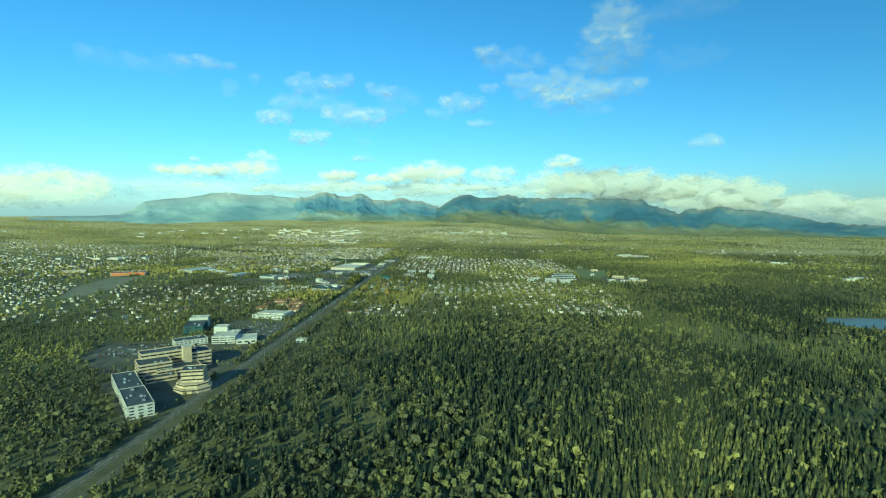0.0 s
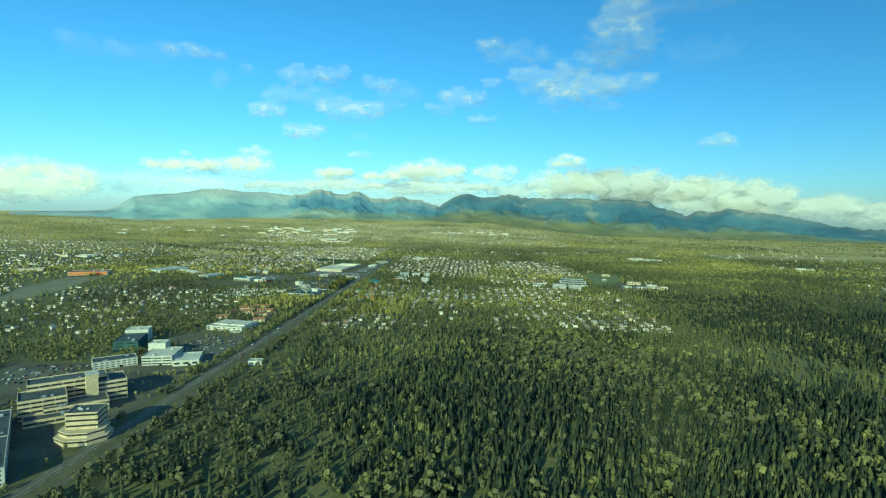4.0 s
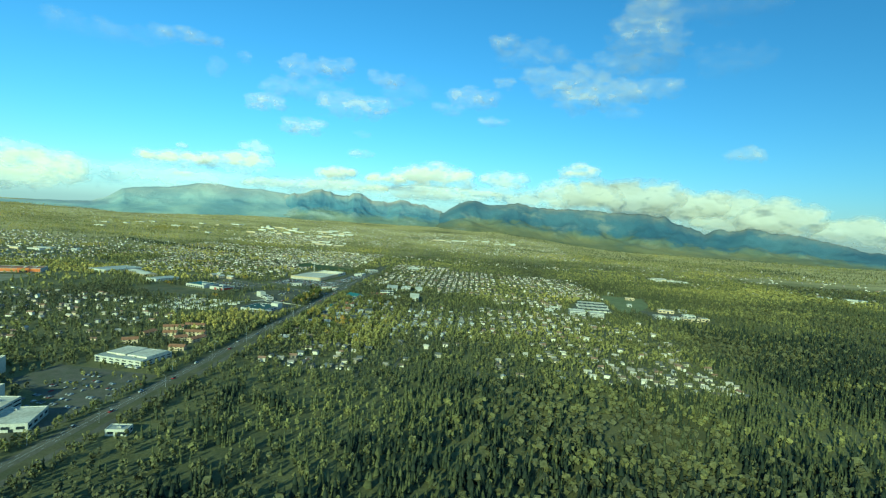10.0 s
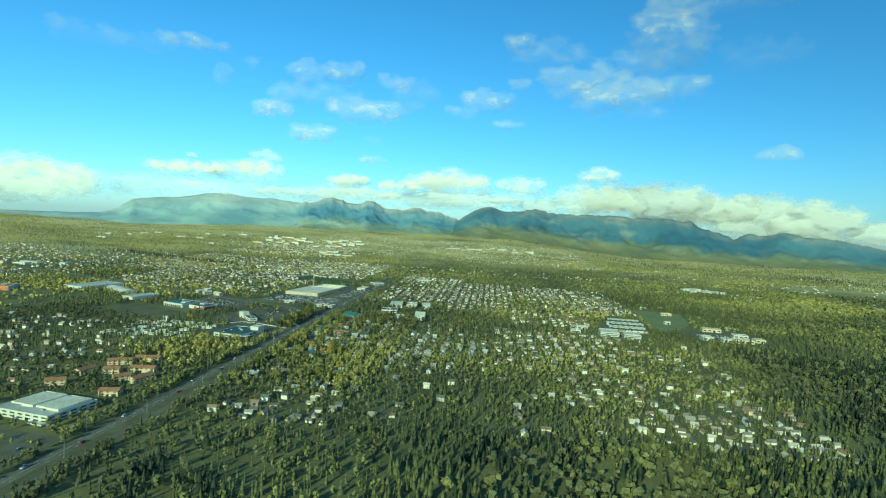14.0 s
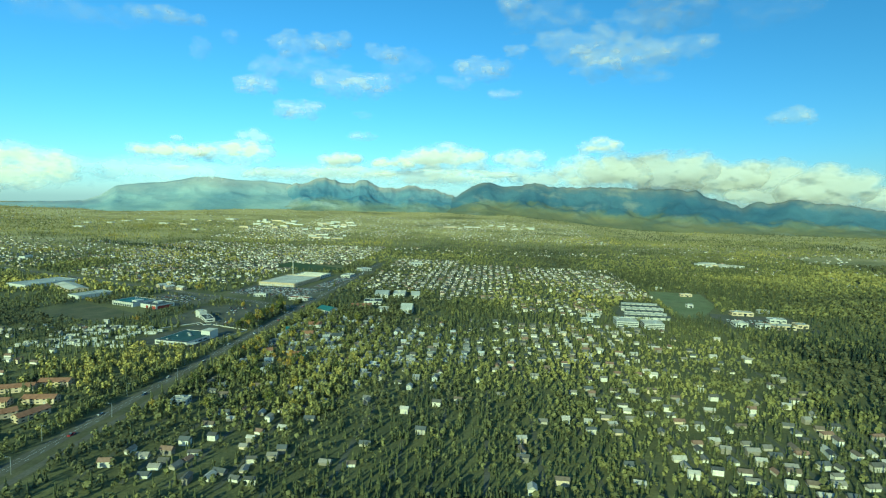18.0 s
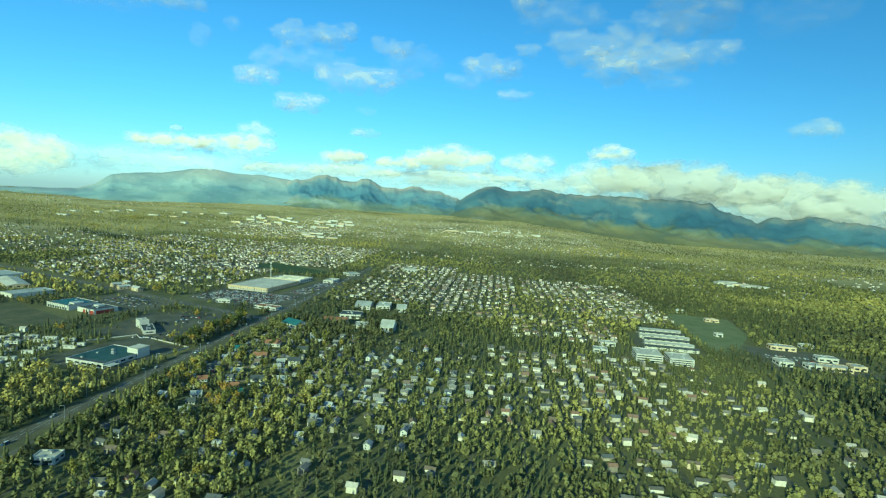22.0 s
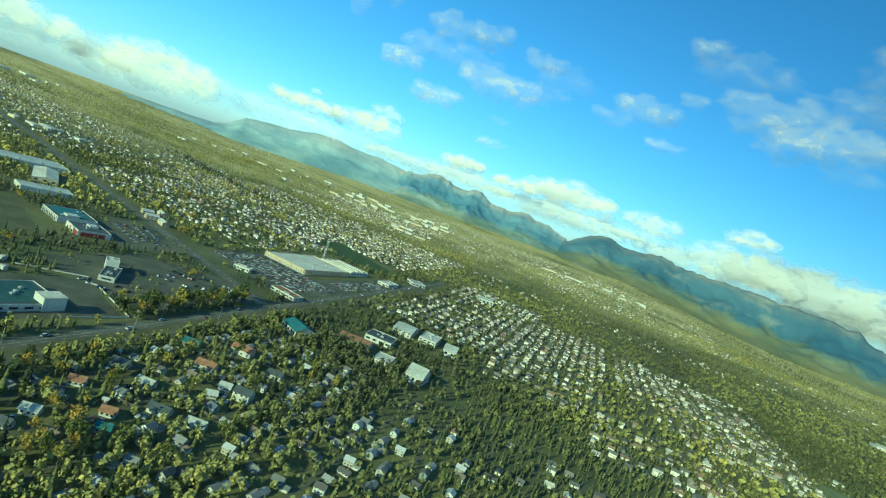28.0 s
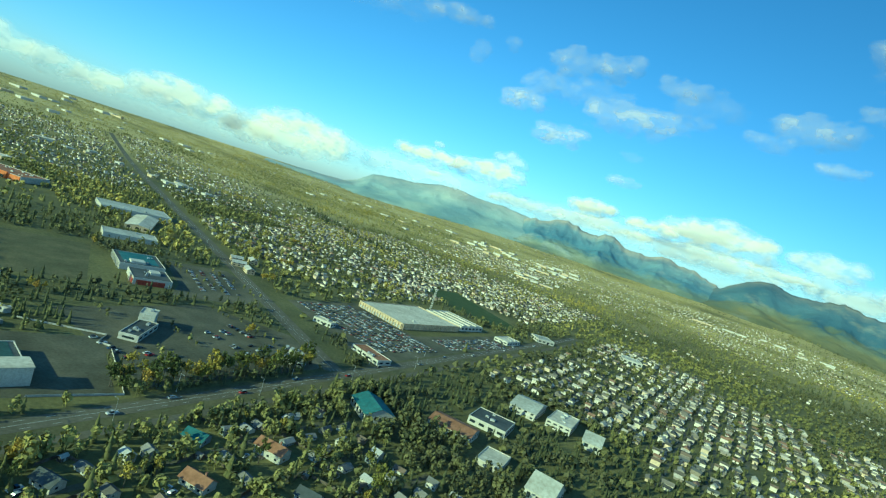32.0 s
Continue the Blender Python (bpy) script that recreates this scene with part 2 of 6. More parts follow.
def arrays_mesh(name, verts, faces, mat, tint=None, smooth=False):
    """One mesh out of arrays; faces all of one size."""
    me = bpy.data.meshes.new(name)
    n, k = faces.shape
    me.vertices.add(len(verts))
    me.vertices.foreach_set("co", verts.astype(np.float32).ravel())
    me.loops.add(n * k)
    me.loops.foreach_set("vertex_index", faces.astype(np.int32).ravel())
    me.polygons.add(n)
    me.polygons.foreach_set("loop_start", np.arange(0, n * k, k, dtype=np.int32))
    if tint is not None:
        me.attributes.new("tint", "FLOAT", "POINT").data.foreach_set("value", tint.astype(np.float32))
    me.update(calc_edges=True)
    me.validate()
    me.materials.append(mat)
    if smooth:
        me.polygons.foreach_set("use_smooth", np.ones(n, dtype=bool))
    return me


# ---- lie of the land ----
MID = (17.0, 430.0)          # middle of the flight


def swell(x, y):
    """Height of the ground: a level plain that climbs towards the mountains."""
    d = np.hypot(np.asarray(x, float), np.asarray(y, float) - 420.0)
    s = np.clip((d - 2000.0) / 2200.0, 0, 1.2)
    east = np.clip((np.degrees(np.arctan2(np.asarray(x, float), np.abs(np.asarray(y, float) - 420.0) + 1.0)) - 1.0) / 16.0, 0, 1)
    west = np.clip((np.degrees(np.arctan2(-np.asarray(x, float), np.abs(np.asarray(y, float) - 420.0) + 1.0)) - 22.0) / 14.0, 0, 1)
    return (140.0 - 115.0 * east * east * (3 - 2 * east) - 38.0 * west * west * (3 - 2 * west)) * s ** 1.4


def ground_sheet():
    rings = np.concatenate([np.linspace(0, 2200, 45)[1:], np.linspace(2260, 4480, 60)])
    n = 240
    a = np.linspace(0, 2 * np.pi, n, endpoint=False)
    x = np.concatenate([[0], (rings[:, None] * np.sin(a)).ravel()])
    y = np.concatenate([[0], (rings[:, None] * np.cos(a)).ravel()]) + 420.0
    z = swell(x, y)
    q = []
    for r in range(len(rings) - 1):
        k = np.arange(n)
        k2 = (k + 1) % n
        q.append(np.stack([1 + r * n + k, 1 + r * n + k2, 1 + (r + 1) * n + k2, 1 + (r + 1) * n + k], 1)[:, ::-1])
    verts = np.stack([x, y, z], 1)
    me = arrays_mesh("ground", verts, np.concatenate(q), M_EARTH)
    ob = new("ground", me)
    tagged(ob, "grassy brown earth plain rising towards the mountains", "ground", kind="structure")
    core = Shape(M_EARTH)
    core.add([tuple(verts[0])] + [tuple(q) for q in verts[1:n + 1]], [(0, k + 2 if k + 1 < n else 1, k + 1) for k in range(n)])
    part("ground_centre", core, ob)


ground_sheet()


# ---- mountains ----
PLATEAU = [(-44, -0.6), (-37, -0.4), (-35.7, 0.14), (-34.6, 1.0), (-33.1, 1.19), (-30.7, 1.44), (-28.3, 1.93), (-26.6, 2.03), (-24.7, 1.79), (-22.1, 1.78), (-19.9, 1.5), (-17, 0.9), (-12, -0.6)]
MIDDLE = [(-25, -0.5), (-21.4, 0.34), (-20.4, 1.0), (-19.3, 1.6), (-16.5, 2.22), (-14.8, 1.88), (-13.6, 1.67), (-13, 2.19), (-12.3, 2.12), (-11.2, 1.54), (-9.4, 1.25), (-8.1, 1.76), (-7, 1.47), (-5.2, 1.23), (-3.4, 0.63), (-1.5, 0.15), (1, -0.6)]
FRONT = [(-8, -0.9), (-6.3, -0.6), (-3.9, 0.23), (-2.8, 1.09), (-1.6, 1.71), (-0.1, 2.11), (0.8, 1.81), (1.7, 1.63), (3.2, 1.9), (4.9, 2.07), (5.8, 1.77), (9, 1.67), (12.4, 1.76), (19.4, 1.5), (20.2, 0.99), (21.5, 0.64), (23.1, 0.1),
         (24.1, 0.61), (25.3, 0.37), (26.7, 0.88), (28.5, 0.6), (30.6, 0.35), (33.4, -0.1), (35.4, -0.7), (38.6, -0.9), (48, -0.7), (60, -0.2), (78, -0.3)]


def rim(az, radius):
    """How far from the middle of the flight a circle round its start lies in that direction."""
    dx, dy = np.sin(az), np.cos(az)
    b = MID[0] * dx + MID[1] * dy
    return -b + np.sqrt(b * b + radius * radius - MID[0] ** 2 - MID[1] ** 2)


def mountain_material(name, stops, lit, streaks=0.5):
    """Slopes by their height on the mountain: forest at the foot, bare rock at the crest; haze, cloud shade and sunlit
    streaks are put into the colours.
    """
    m, nt, b = material(name, 0.95)
    at = nt.nodes.new("ShaderNodeAttribute")
    at.attribute_name = "rise"
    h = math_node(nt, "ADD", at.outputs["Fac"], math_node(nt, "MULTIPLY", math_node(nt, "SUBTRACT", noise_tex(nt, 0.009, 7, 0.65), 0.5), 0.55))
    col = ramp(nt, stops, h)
    lit_streak = ramp(nt, [(0.56, (0, 0, 0)), (0.68, (streaks, streaks, streaks))], noise_tex(nt, 0.0045, 6, 0.62, stretch=(1.0, 1.0, 2.2)))
    col = mixc(nt, lit_streak, col, lit)
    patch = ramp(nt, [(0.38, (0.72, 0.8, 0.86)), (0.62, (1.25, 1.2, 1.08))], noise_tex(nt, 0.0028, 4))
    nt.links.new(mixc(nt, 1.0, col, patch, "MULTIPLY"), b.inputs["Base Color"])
    bump(nt, b, noise_tex(nt, 0.012, 7, 0.6), 0.5, 22)
    return m


def mountains(ridge, n_az, radius, mat, label, jagged=0.2, relief=1.0, depth=760.0):
    az = np.radians(np.linspace(ridge[0][0], ridge[-1][0], n_az))
    el = np.interp(np.degrees(az), *zip(*ridge))
    jag = np.array([noise.ridged_multi_fractal(Vector((a * 30, 3.3, 0)), 0.9, 2.1, 6, 1.0, 2.0) - 1.25 for a in az])
    outer = rim(az, radius)
    crest = 162 + (outer - 240) * np.tan(np.radians(el))
    tooth = (outer - 240) * np.radians(jagged * jag)
    steps = np.linspace(0, 1.12, 46)
    X, Y, Z, R = [], [], [], []
    for s in steps:
        r = outer - 240 - depth + depth * s
        x, y = MID[0] + r * np.sin(az), MID[1] + r * np.cos(az)
        base = swell(x, y) - 25
        rise = s ** 1.6 if s <= 1 else 1 - (s - 1) * 4
        sharp = np.array([noise.ridged_multi_fractal(Vector((p * 0.0034, q * 0.0034, 7.0)), 0.95, 2.1, 6, 1.0, 2.0) for p, q in zip(x, y)])
        k = 1 - relief * np.clip(0.66 - 0.33 * sharp, 0, 0.65) * min(1.0, 4 * s) * np.clip((1 - s) * 3.5, 0, 1)
        X.append(x), Y.append(y), Z.append(base + np.maximum(0, (crest - base)) * rise * k + tooth * min(1.0, s) ** 9)
        R.append(np.clip(rise * k, 0, 1))
    n = len(az)
    verts = np.stack([np.concatenate(X), np.concatenate(Y), np.concatenate(Z)], 1)
    k = np.arange(n - 1)
    faces = np.concatenate([np.stack([r * n + k, r * n + k + 1, (r + 1) * n + k + 1, (r + 1) * n + k], 1)[:, ::-1] for r in range(len(steps) - 1)])
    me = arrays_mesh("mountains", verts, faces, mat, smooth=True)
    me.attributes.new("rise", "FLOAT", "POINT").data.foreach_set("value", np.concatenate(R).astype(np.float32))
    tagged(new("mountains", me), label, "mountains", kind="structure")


# Blue bands and pale tones put haze, cloud shade and sunlight into the colours.
mountains(FRONT, 520, 4740.0, mountain_material("hazy_forest_slopes", [(0.0, (0.18, 0.17, 0.075)), (0.2, (0.175, 0.17, 0.085)), (0.34, (0.14, 0.165, 0.12)), (0.43, (0.075, 0.13, 0.18)), (0.75, (0.085, 0.14, 0.195)), (0.92, (0.13, 0.16, 0.185)), (1.0, (0.22, 0.215, 0.20))], (0.28, 0.28, 0.22), 0.5),
          "dark blue-green mountain range, haze and shade in its colour, rocky crests")
mountains(MIDDLE, 240, 4830.0, mountain_material("hazy_bare_ridges", [(0.0, (0.24, 0.25, 0.15)), (0.25, (0.23, 0.27, 0.20)), (0.42, (0.13, 0.22, 0.29)), (0.75, (0.20, 0.28, 0.33)), (0.92, (0.32, 0.32, 0.30)), (1.0, (0.45, 0.40, 0.33))], (0.40, 0.42, 0.39), 0.55),
          "grey-green mountains with shadow and haze coloured into slopes below the clouds")
mountains(PLATEAU, 160, 4900.0, mountain_material("haze_pale_scree", [(0.0, (0.31, 0.38, 0.33)), (0.5, (0.31, 0.40, 0.41)), (1.0, (0.40, 0.42, 0.40))], (0.39, 0.46, 0.48), 0.35), "flat-topped mountain of grey scree, coloured pale for haze", 0.06, 0.35)


# ---- clouds ----
def cloud_material():
    m, nt, b = material("cloud_vapour", 1.0)
    at = nt.nodes.new("ShaderNodeAttribute")
    at.attribute_name = "thick"
    uv = nt.nodes.new("ShaderNodeAttribute")
    uv.attribute_name = "puff"
    n = nt.nodes.new("ShaderNodeTexNoise")
    n.inputs["Scale"].default_value, n.inputs["Detail"].default_value, n.inputs["Roughness"].default_value = 0.95, 2.5, 0.5
    nt.links.new(uv.outputs["Vector"], n.inputs["Vector"])
    t = math_node(nt, "ADD", at.outputs["Fac"], math_node(nt, "MULTIPLY", math_node(nt, "SUBTRACT", n.outputs[0], 0.5), 1.7))
    info = nt.nodes.new("ShaderNodeObjectInfo")
    a = math_node(nt, "MULTIPLY", ramp(nt, [(0.04, (0, 0, 0)), (0.5, (0.36, 0.36, 0.36)), (1.0, (1, 1, 1))], t, "EASE"), info.outputs["Alpha"])
    lump = nt.nodes.new("ShaderNodeTexNoise")
    lump.inputs["Scale"].default_value, lump.inputs["Detail"].default_value = 0.7, 1.5
    nt.links.new(uv.outputs["Vector"], lump.inputs["Vector"])
    relief = nt.nodes.new("ShaderNodeBump")
    relief.inputs["Strength"].default_value, relief.inputs["Distance"].default_value = 0.16, 130
    nt.links.new(lump.outputs[0], relief.inputs["Height"])
    sides = []
    for kind in ("ShaderNodeBsdfDiffuse", "ShaderNodeBsdfTranslucent"):
        q = nt.nodes.new(kind)
        nt.links.new(info.outputs["Color"], q.inputs["Color"])
        nt.links.new(relief.outputs[0], q.inputs["Normal"])
        sides.append(q.outputs[0])
    clear = nt.nodes.new("ShaderNodeBsdfTransparent")
    body, veil = nt.nodes.new("ShaderNodeMixShader"), nt.nodes.new("ShaderNodeMixShader")
    body.inputs[0].default_value = 0.42
    nt.links.new(sides[0], body.inputs[1]), nt.links.new(sides[1], body.inputs[2])
    nt.links.new(a, veil.inputs[0]), nt.links.new(clear.outputs[0], veil.inputs[1]), nt.links.new(body.outputs[0], veil.inputs[2])
    nt.links.new(veil.outputs[0], nt.nodes["Material Output"].inputs["Surface"])
    nt.nodes.remove(b)
    return m


M_CLOUD = cloud_material()
CLOUD_SEED = [0]


def cloud(az, el, wide, high, far, dense, firm, label, nu, nv, flat, heaped, tone):
    """A body of vapour heaped up out of domes on a flat base, thin at its rim. Angles are those from the middle of the flight."""
    CLOUD_SEED[0] += 1
    seed = CLOUD_SEED[0]
    r = random.Random(seed)
    eye = np.array((17.0, 430.0, 162.0))
    u, v = np.meshgrid(np.linspace(-1.35, 1.35, nu), np.linspace(-1.3, 1.3, nv))
    n = min(9, max(3, round(1.9 * wide / high)))
    domes = [(r.uniform(-0.15, 0.15), -0.35, 0.85, 0.62)]
    for k in range(n):
        cu = -0.82 + 1.64 * (k + 0.5) / n + r.uniform(-0.08, 0.08)
        top = (1.0 - 0.6 * cu * cu) * r.uniform(0.62, 1.05)
        rv = r.uniform(0.5, 0.8)
        domes.append((cu, top - rv, max(0.24, min(0.6, rv * high / wide * r.uniform(1.3, 1.9))), rv))
    inside = np.full(u.shape, -3.0)
    heap = np.zeros(u.shape)
    for cu, cv, ru, rv in domes:
        d = 1 - ((u - cu) / ru) ** 2 - ((v - cv) / rv) ** 2
        inside = np.logaddexp(6 * inside, 6 * d) / 6
        heap = (heap ** 4 + (np.sqrt(np.clip(d, 0, 1)) * rv) ** 4) ** 0.25
    base = (v + 1.0) / 0.85 if flat else 1 - v * v
    thick = np.minimum(inside, base)
    heap = heap * np.sqrt(np.clip(base, 0, 1))
    A, E = np.radians(az + u * wide / 2), np.radians(el + v * high / 2)
    b = eye[0] * np.sin(A) + eye[1] * np.cos(A)
    d = -b + np.sqrt(b * b + far * far - eye[0] ** 2 - eye[1] ** 2)
    turn = radians(0.78 * min(0.0, az))          # western bodies are turned towards the sun so that their faces catch light
    d = d * (1 + math.tan(turn) * (A - radians(az)))
    d = d - heap * radians(high) * d * heaped
    p = np.stack([eye[0] + d * np.sin(A) * np.cos(E), eye[1] + d * np.cos(A) * np.cos(E), eye[2] + d * np.sin(E)], -1).reshape(-1, 3)
    i = (np.arange(nv - 1)[:, None] * nu + np.arange(nu - 1)).ravel()
    me = arrays_mesh("cloud", p, np.stack([i, i + 1, i + nu + 1, i + nu], 1), M_CLOUD, smooth=True)
    me.attributes.new("thick", "FLOAT", "POINT").data.foreach_set("value", (np.clip(thick, -2, 1) * firm).ravel().astype(np.float32))
    q = np.stack([u * wide / 2.6 + seed * 7.3, v * high / 1.5, np.full_like(u, seed * 3.1)], -1).reshape(-1)
    me.attributes.new("puff", "FLOAT_VECTOR", "POINT").data.foreach_set("vector", q.astype(np.float32))
    ob = new("cloud", me)
    ob.color = (*tone, dense)
    tagged(ob, label, "cloud", "fair-weather clouds", "structure")


def wisp(az, el, wide, high, dense):
    cloud(az, el, wide * 1.35, high * 1.6, 3680.0, 0.68 * dense, 0.66, "small soft white cloud drifting in the blue sky", 26, 16, False, 0.4, (0.92, 0.80, 0.60))


def cumulus(az, el, wide, high, dense):
    cloud(az, el, wide * 1.08, high * 1.3, 4880.0, dense, 1.0, "flat-based white cumulus cloud or added haze veil above far mountains", 40, 20, True, 0.28, (0.97, 0.91, 0.80))


def bank(az, el, wide, high, dense):
    # Greyer than the cumulus: thick vapour, with its shade put into the tone.
    cloud(az, el - 0.3, wide * 1.25, high * 1.4, 4640.0 + 45 * (CLOUD_SEED[0] % 4), dense, 1.15, "bank of grey-white cumulus cloud lying on the mountain crests", 48, 26, True, 0.34, (0.74, 0.715, 0.66))


wisp(-22.5, 10.5, 3.5, 1.4, 0.9)
wisp(-19.4, 14.3, 3.3, 1.9, 0.6)
wisp(-15.5, 14.7, 3.1, 1.8, 0.65)
wisp(-21.5, 11.9, 2.2, 2.1, 0.45)
wisp(-17.6, 12.3, 6.2, 1.9, 0.3)
wisp(-13.8, 11.1, 6.6, 2.2, 0.75)
wisp(-10.2, 14.1, 3.2, 1.6, 0.6)
wisp(-8.4, 13.0, 4.1, 2.2, 0.25)
wisp(-8.4, 11.8, 1.8, 0.7, 0.35)
wisp(-0.9, 12.8, 4.5, 1.9, 0.65)
wisp(-3.5, 11.6, 3.0, 1.1, 0.5)
wisp(1.4, 10.5, 3.0, 0.8, 0.45)
wisp(-18.6, 8.6, 3.8, 1.5, 0.9)
wisp(-12.4, 6.3, 2.3, 0.7, 0.6)
wisp(-12.5, 8.3, 1.4, 0.7, 0.25)
wisp(2.2, 18.3, 2.5, 1.9, 0.5)
wisp(2.4, 14.4, 2.0, 1.0, 0.55)
wisp(-27.1, 13.2, 1.5, 1.7, 0.35)
wisp(-24.6, 14.5, 1.2, 1.1, 0.3)
wisp(16.5, 18.9, 5.7, 5.4, 0.5)
wisp(16.7, 21.5, 4.2, 2.9, 0.35)
wisp(5.5, 17.3, 5.2, 2.1, 0.25)
wisp(8.6, 14.6, 7.9, 2.7, 0.6)
wisp(12.1, 13.4, 6.1, 2.7, 0.6)
wisp(16.9, 13.9, 5.7, 1.8, 0.5)
wisp(13.5, 16.2, 6.5, 2.1, 0.3)
wisp(-29.9, 15.6, 5.7, 1.0, 0.45)
wisp(-37.9, 14.9, 4.9, 1.8, 0.18)
wisp(-34.0, 14.9, 5.3, 1.2, 0.2)
wisp(26.1, 7.7, 2.7, 1.2, 0.75)
wisp(14.9, 11.7, 2.7, 1.1, 0.2)
wisp(23.2, 21.0, 7.5, 2.3, 0.15)
wisp(24.1, 16.2, 5.6, 2.4, 0.12)
cumulus(-41.9, 2.30, 8.4, 3.6, 1)
cumulus(-46.5, 1.38, 4.8, 1.97, 0.8)
cumulus(-30.8, 4.17, 6.2, 1.53, 1)
cumulus(-24.6, 4.43, 6.8, 2.10, 1)
cumulus(-23.1, 5.81, 3.2, 1.66, 0.5)
cumulus(-29.8, 5.43, 1.0, 0.63, 0.4)
cumulus(-29.6, 2.78, 1.9, 0.64, 0.6)
cumulus(-20.7, 2.58, 7.1, 1.14, 0.55)
cumulus(-28.8, 2.69, 13.7, 1.62, 0.22)
cumulus(-15.0, 4.09, 4.3, 1.63, 1)
cumulus(-13.9, 2.77, 9.9, 1.17, 0.65)
cumulus(-9.8, 3.90, 4.3, 1.42, 1)
cumulus(-4.5, 4.40, 9.1, 2.61, 1)
cumulus(-4.7, 2.89, 15.5, 1.07, 0.75)
cumulus(3.3, 4.37, 4.7, 2.06, 0.75)
cumulus(-3.8, 2.29, 10.2, 1.20, 0.6)
cumulus(5.8, 2.53, 7.6, 2.12, 0.6)
cumulus(10.6, 5.65, 3.7, 1.72, 1)
cumulus(9.0, 3.25, 4.5, 2.91, 0.65)
bank(12.1, 3.50, 5.8, 3.27, 1)
bank(16.1, 3.59, 7.4, 3.87, 1)
bank(20.8, 2.98, 7.0, 3.43, 1)
bank(25.4, 2.59, 7.8, 3.56, 1)
bank(29.3, 1.92, 6.1, 3.32, 1)
bank(34.8, 1.24, 5.2, 2.45, 1)
bank(39.4, 0.70, 5.8, 2.20, 0.9)
bank(18.8, 2.30, 8.2, 1.66, 0.8)
bank(26.2, 1.27, 8.1, 1.67, 0.8)
# Four wide faint veils, added to whiten the sky like haze along the horizon.
cumulus(-36.0, 2.4, 24.0, 2.6, 0.32)
cumulus(-12.0, 2.5, 26.0, 2.3, 0.36)
cumulus(-50.0, 1.5, 22.0, 2.6, 0.42)
cumulus(7.0, 2.9, 15.0, 2.4, 0.32)
cumulus(-52.5, 2.4, 9.0, 2.6, 0.85)
cumulus(-60.0, 1.6, 9.0, 2.2, 0.6)
cumulus(-66.0, 2.0, 9.0, 2.4, 0.5)


# ---- woods ----
def broadleaf_template(rng, sprays=30, size=0.105):
    """A loose crown of leafy sprays on a thin stem, one metre tall, ragged at the edge."""
    V, F, n = [], [], 0
    for k in range(sprays):
        d = rng.normal(size=3)
        d /= np.linalg.norm(d)
        c = np.array((0, 0, 0.58)) + d * (0.2, 0.2, 0.36) * rng.uniform(0.45, 1.08)
        c[:2] *= 1.15 - 0.75 * max(0.0, c[2] - 0.5)
        nrm = d + rng.normal(size=3) * 0.45 + (0, 0, 0.25)
        nrm /= np.linalg.norm(nrm)
        u = np.cross(nrm, rng.normal(size=3))
        u /= np.linalg.norm(u)
        w = np.cross(nrm, u)
        s = size * rng.uniform(0.65, 1.35)
        V.append(np.array([c - u * s, c - w * s * 0.8 + nrm * s * 0.3, c + u * s * 1.1, c + w * s * 0.9 - nrm * s * 0.3]))
        F.append(np.array([[0, 1, 2], [0, 2, 3]]) + n)
        n += 4
    a = np.arange(3) * 2 * math.pi / 3
    V.append(np.concatenate([np.stack([0.022 * np.cos(a), 0.022 * np.sin(a), 0 * a], 1), [[0, 0, 0.8]]]))
    F.append(np.array([[0, 1, 3], [1, 2, 3], [2, 0, 3]]) + n)
    return np.concatenate(V), np.concatenate(F)


def spruce_template(rng, tiers=4, sides=7):
    """A narrow spruce of ragged skirts, one metre tall."""
    V, F, n = [], [], 0
    for k in range(tiers):
        z0, z1 = 0.06 + 0.86 * k / tiers, 0.06 + 0.94 * (k + 1.55) / (tiers + 0.55)
        r = 0.17 * (1 - 0.8 * k / tiers)
        a = np.arange(sides) * 2 * math.pi / sides + rng.uniform(0, 1)
        rr = r * rng.uniform(0.6, 1.3, sides)
        ring = np.stack([rr * np.cos(a), rr * np.sin(a), z0 + rng.uniform(-0.03, 0.03, sides)], 1)
        V.append(np.concatenate([ring, [[0, 0, min(1.0, z1)]]]))
        j = np.arange(sides)
        F.append(np.stack([j, (j + 1) % sides, np.full(sides, sides)], 1) + n)
        n += sides + 1
    a = np.arange(3) * 2 * math.pi / 3
    V.append(np.concatenate([np.stack([0.02 * np.cos(a), 0.02 * np.sin(a), 0 * a], 1), [[0, 0, 0.5]]]))
    F.append(np.array([[0, 1, 3], [1, 2, 3], [2, 0, 3]]) + n)
    return np.concatenate(V), np.concatenate(F)


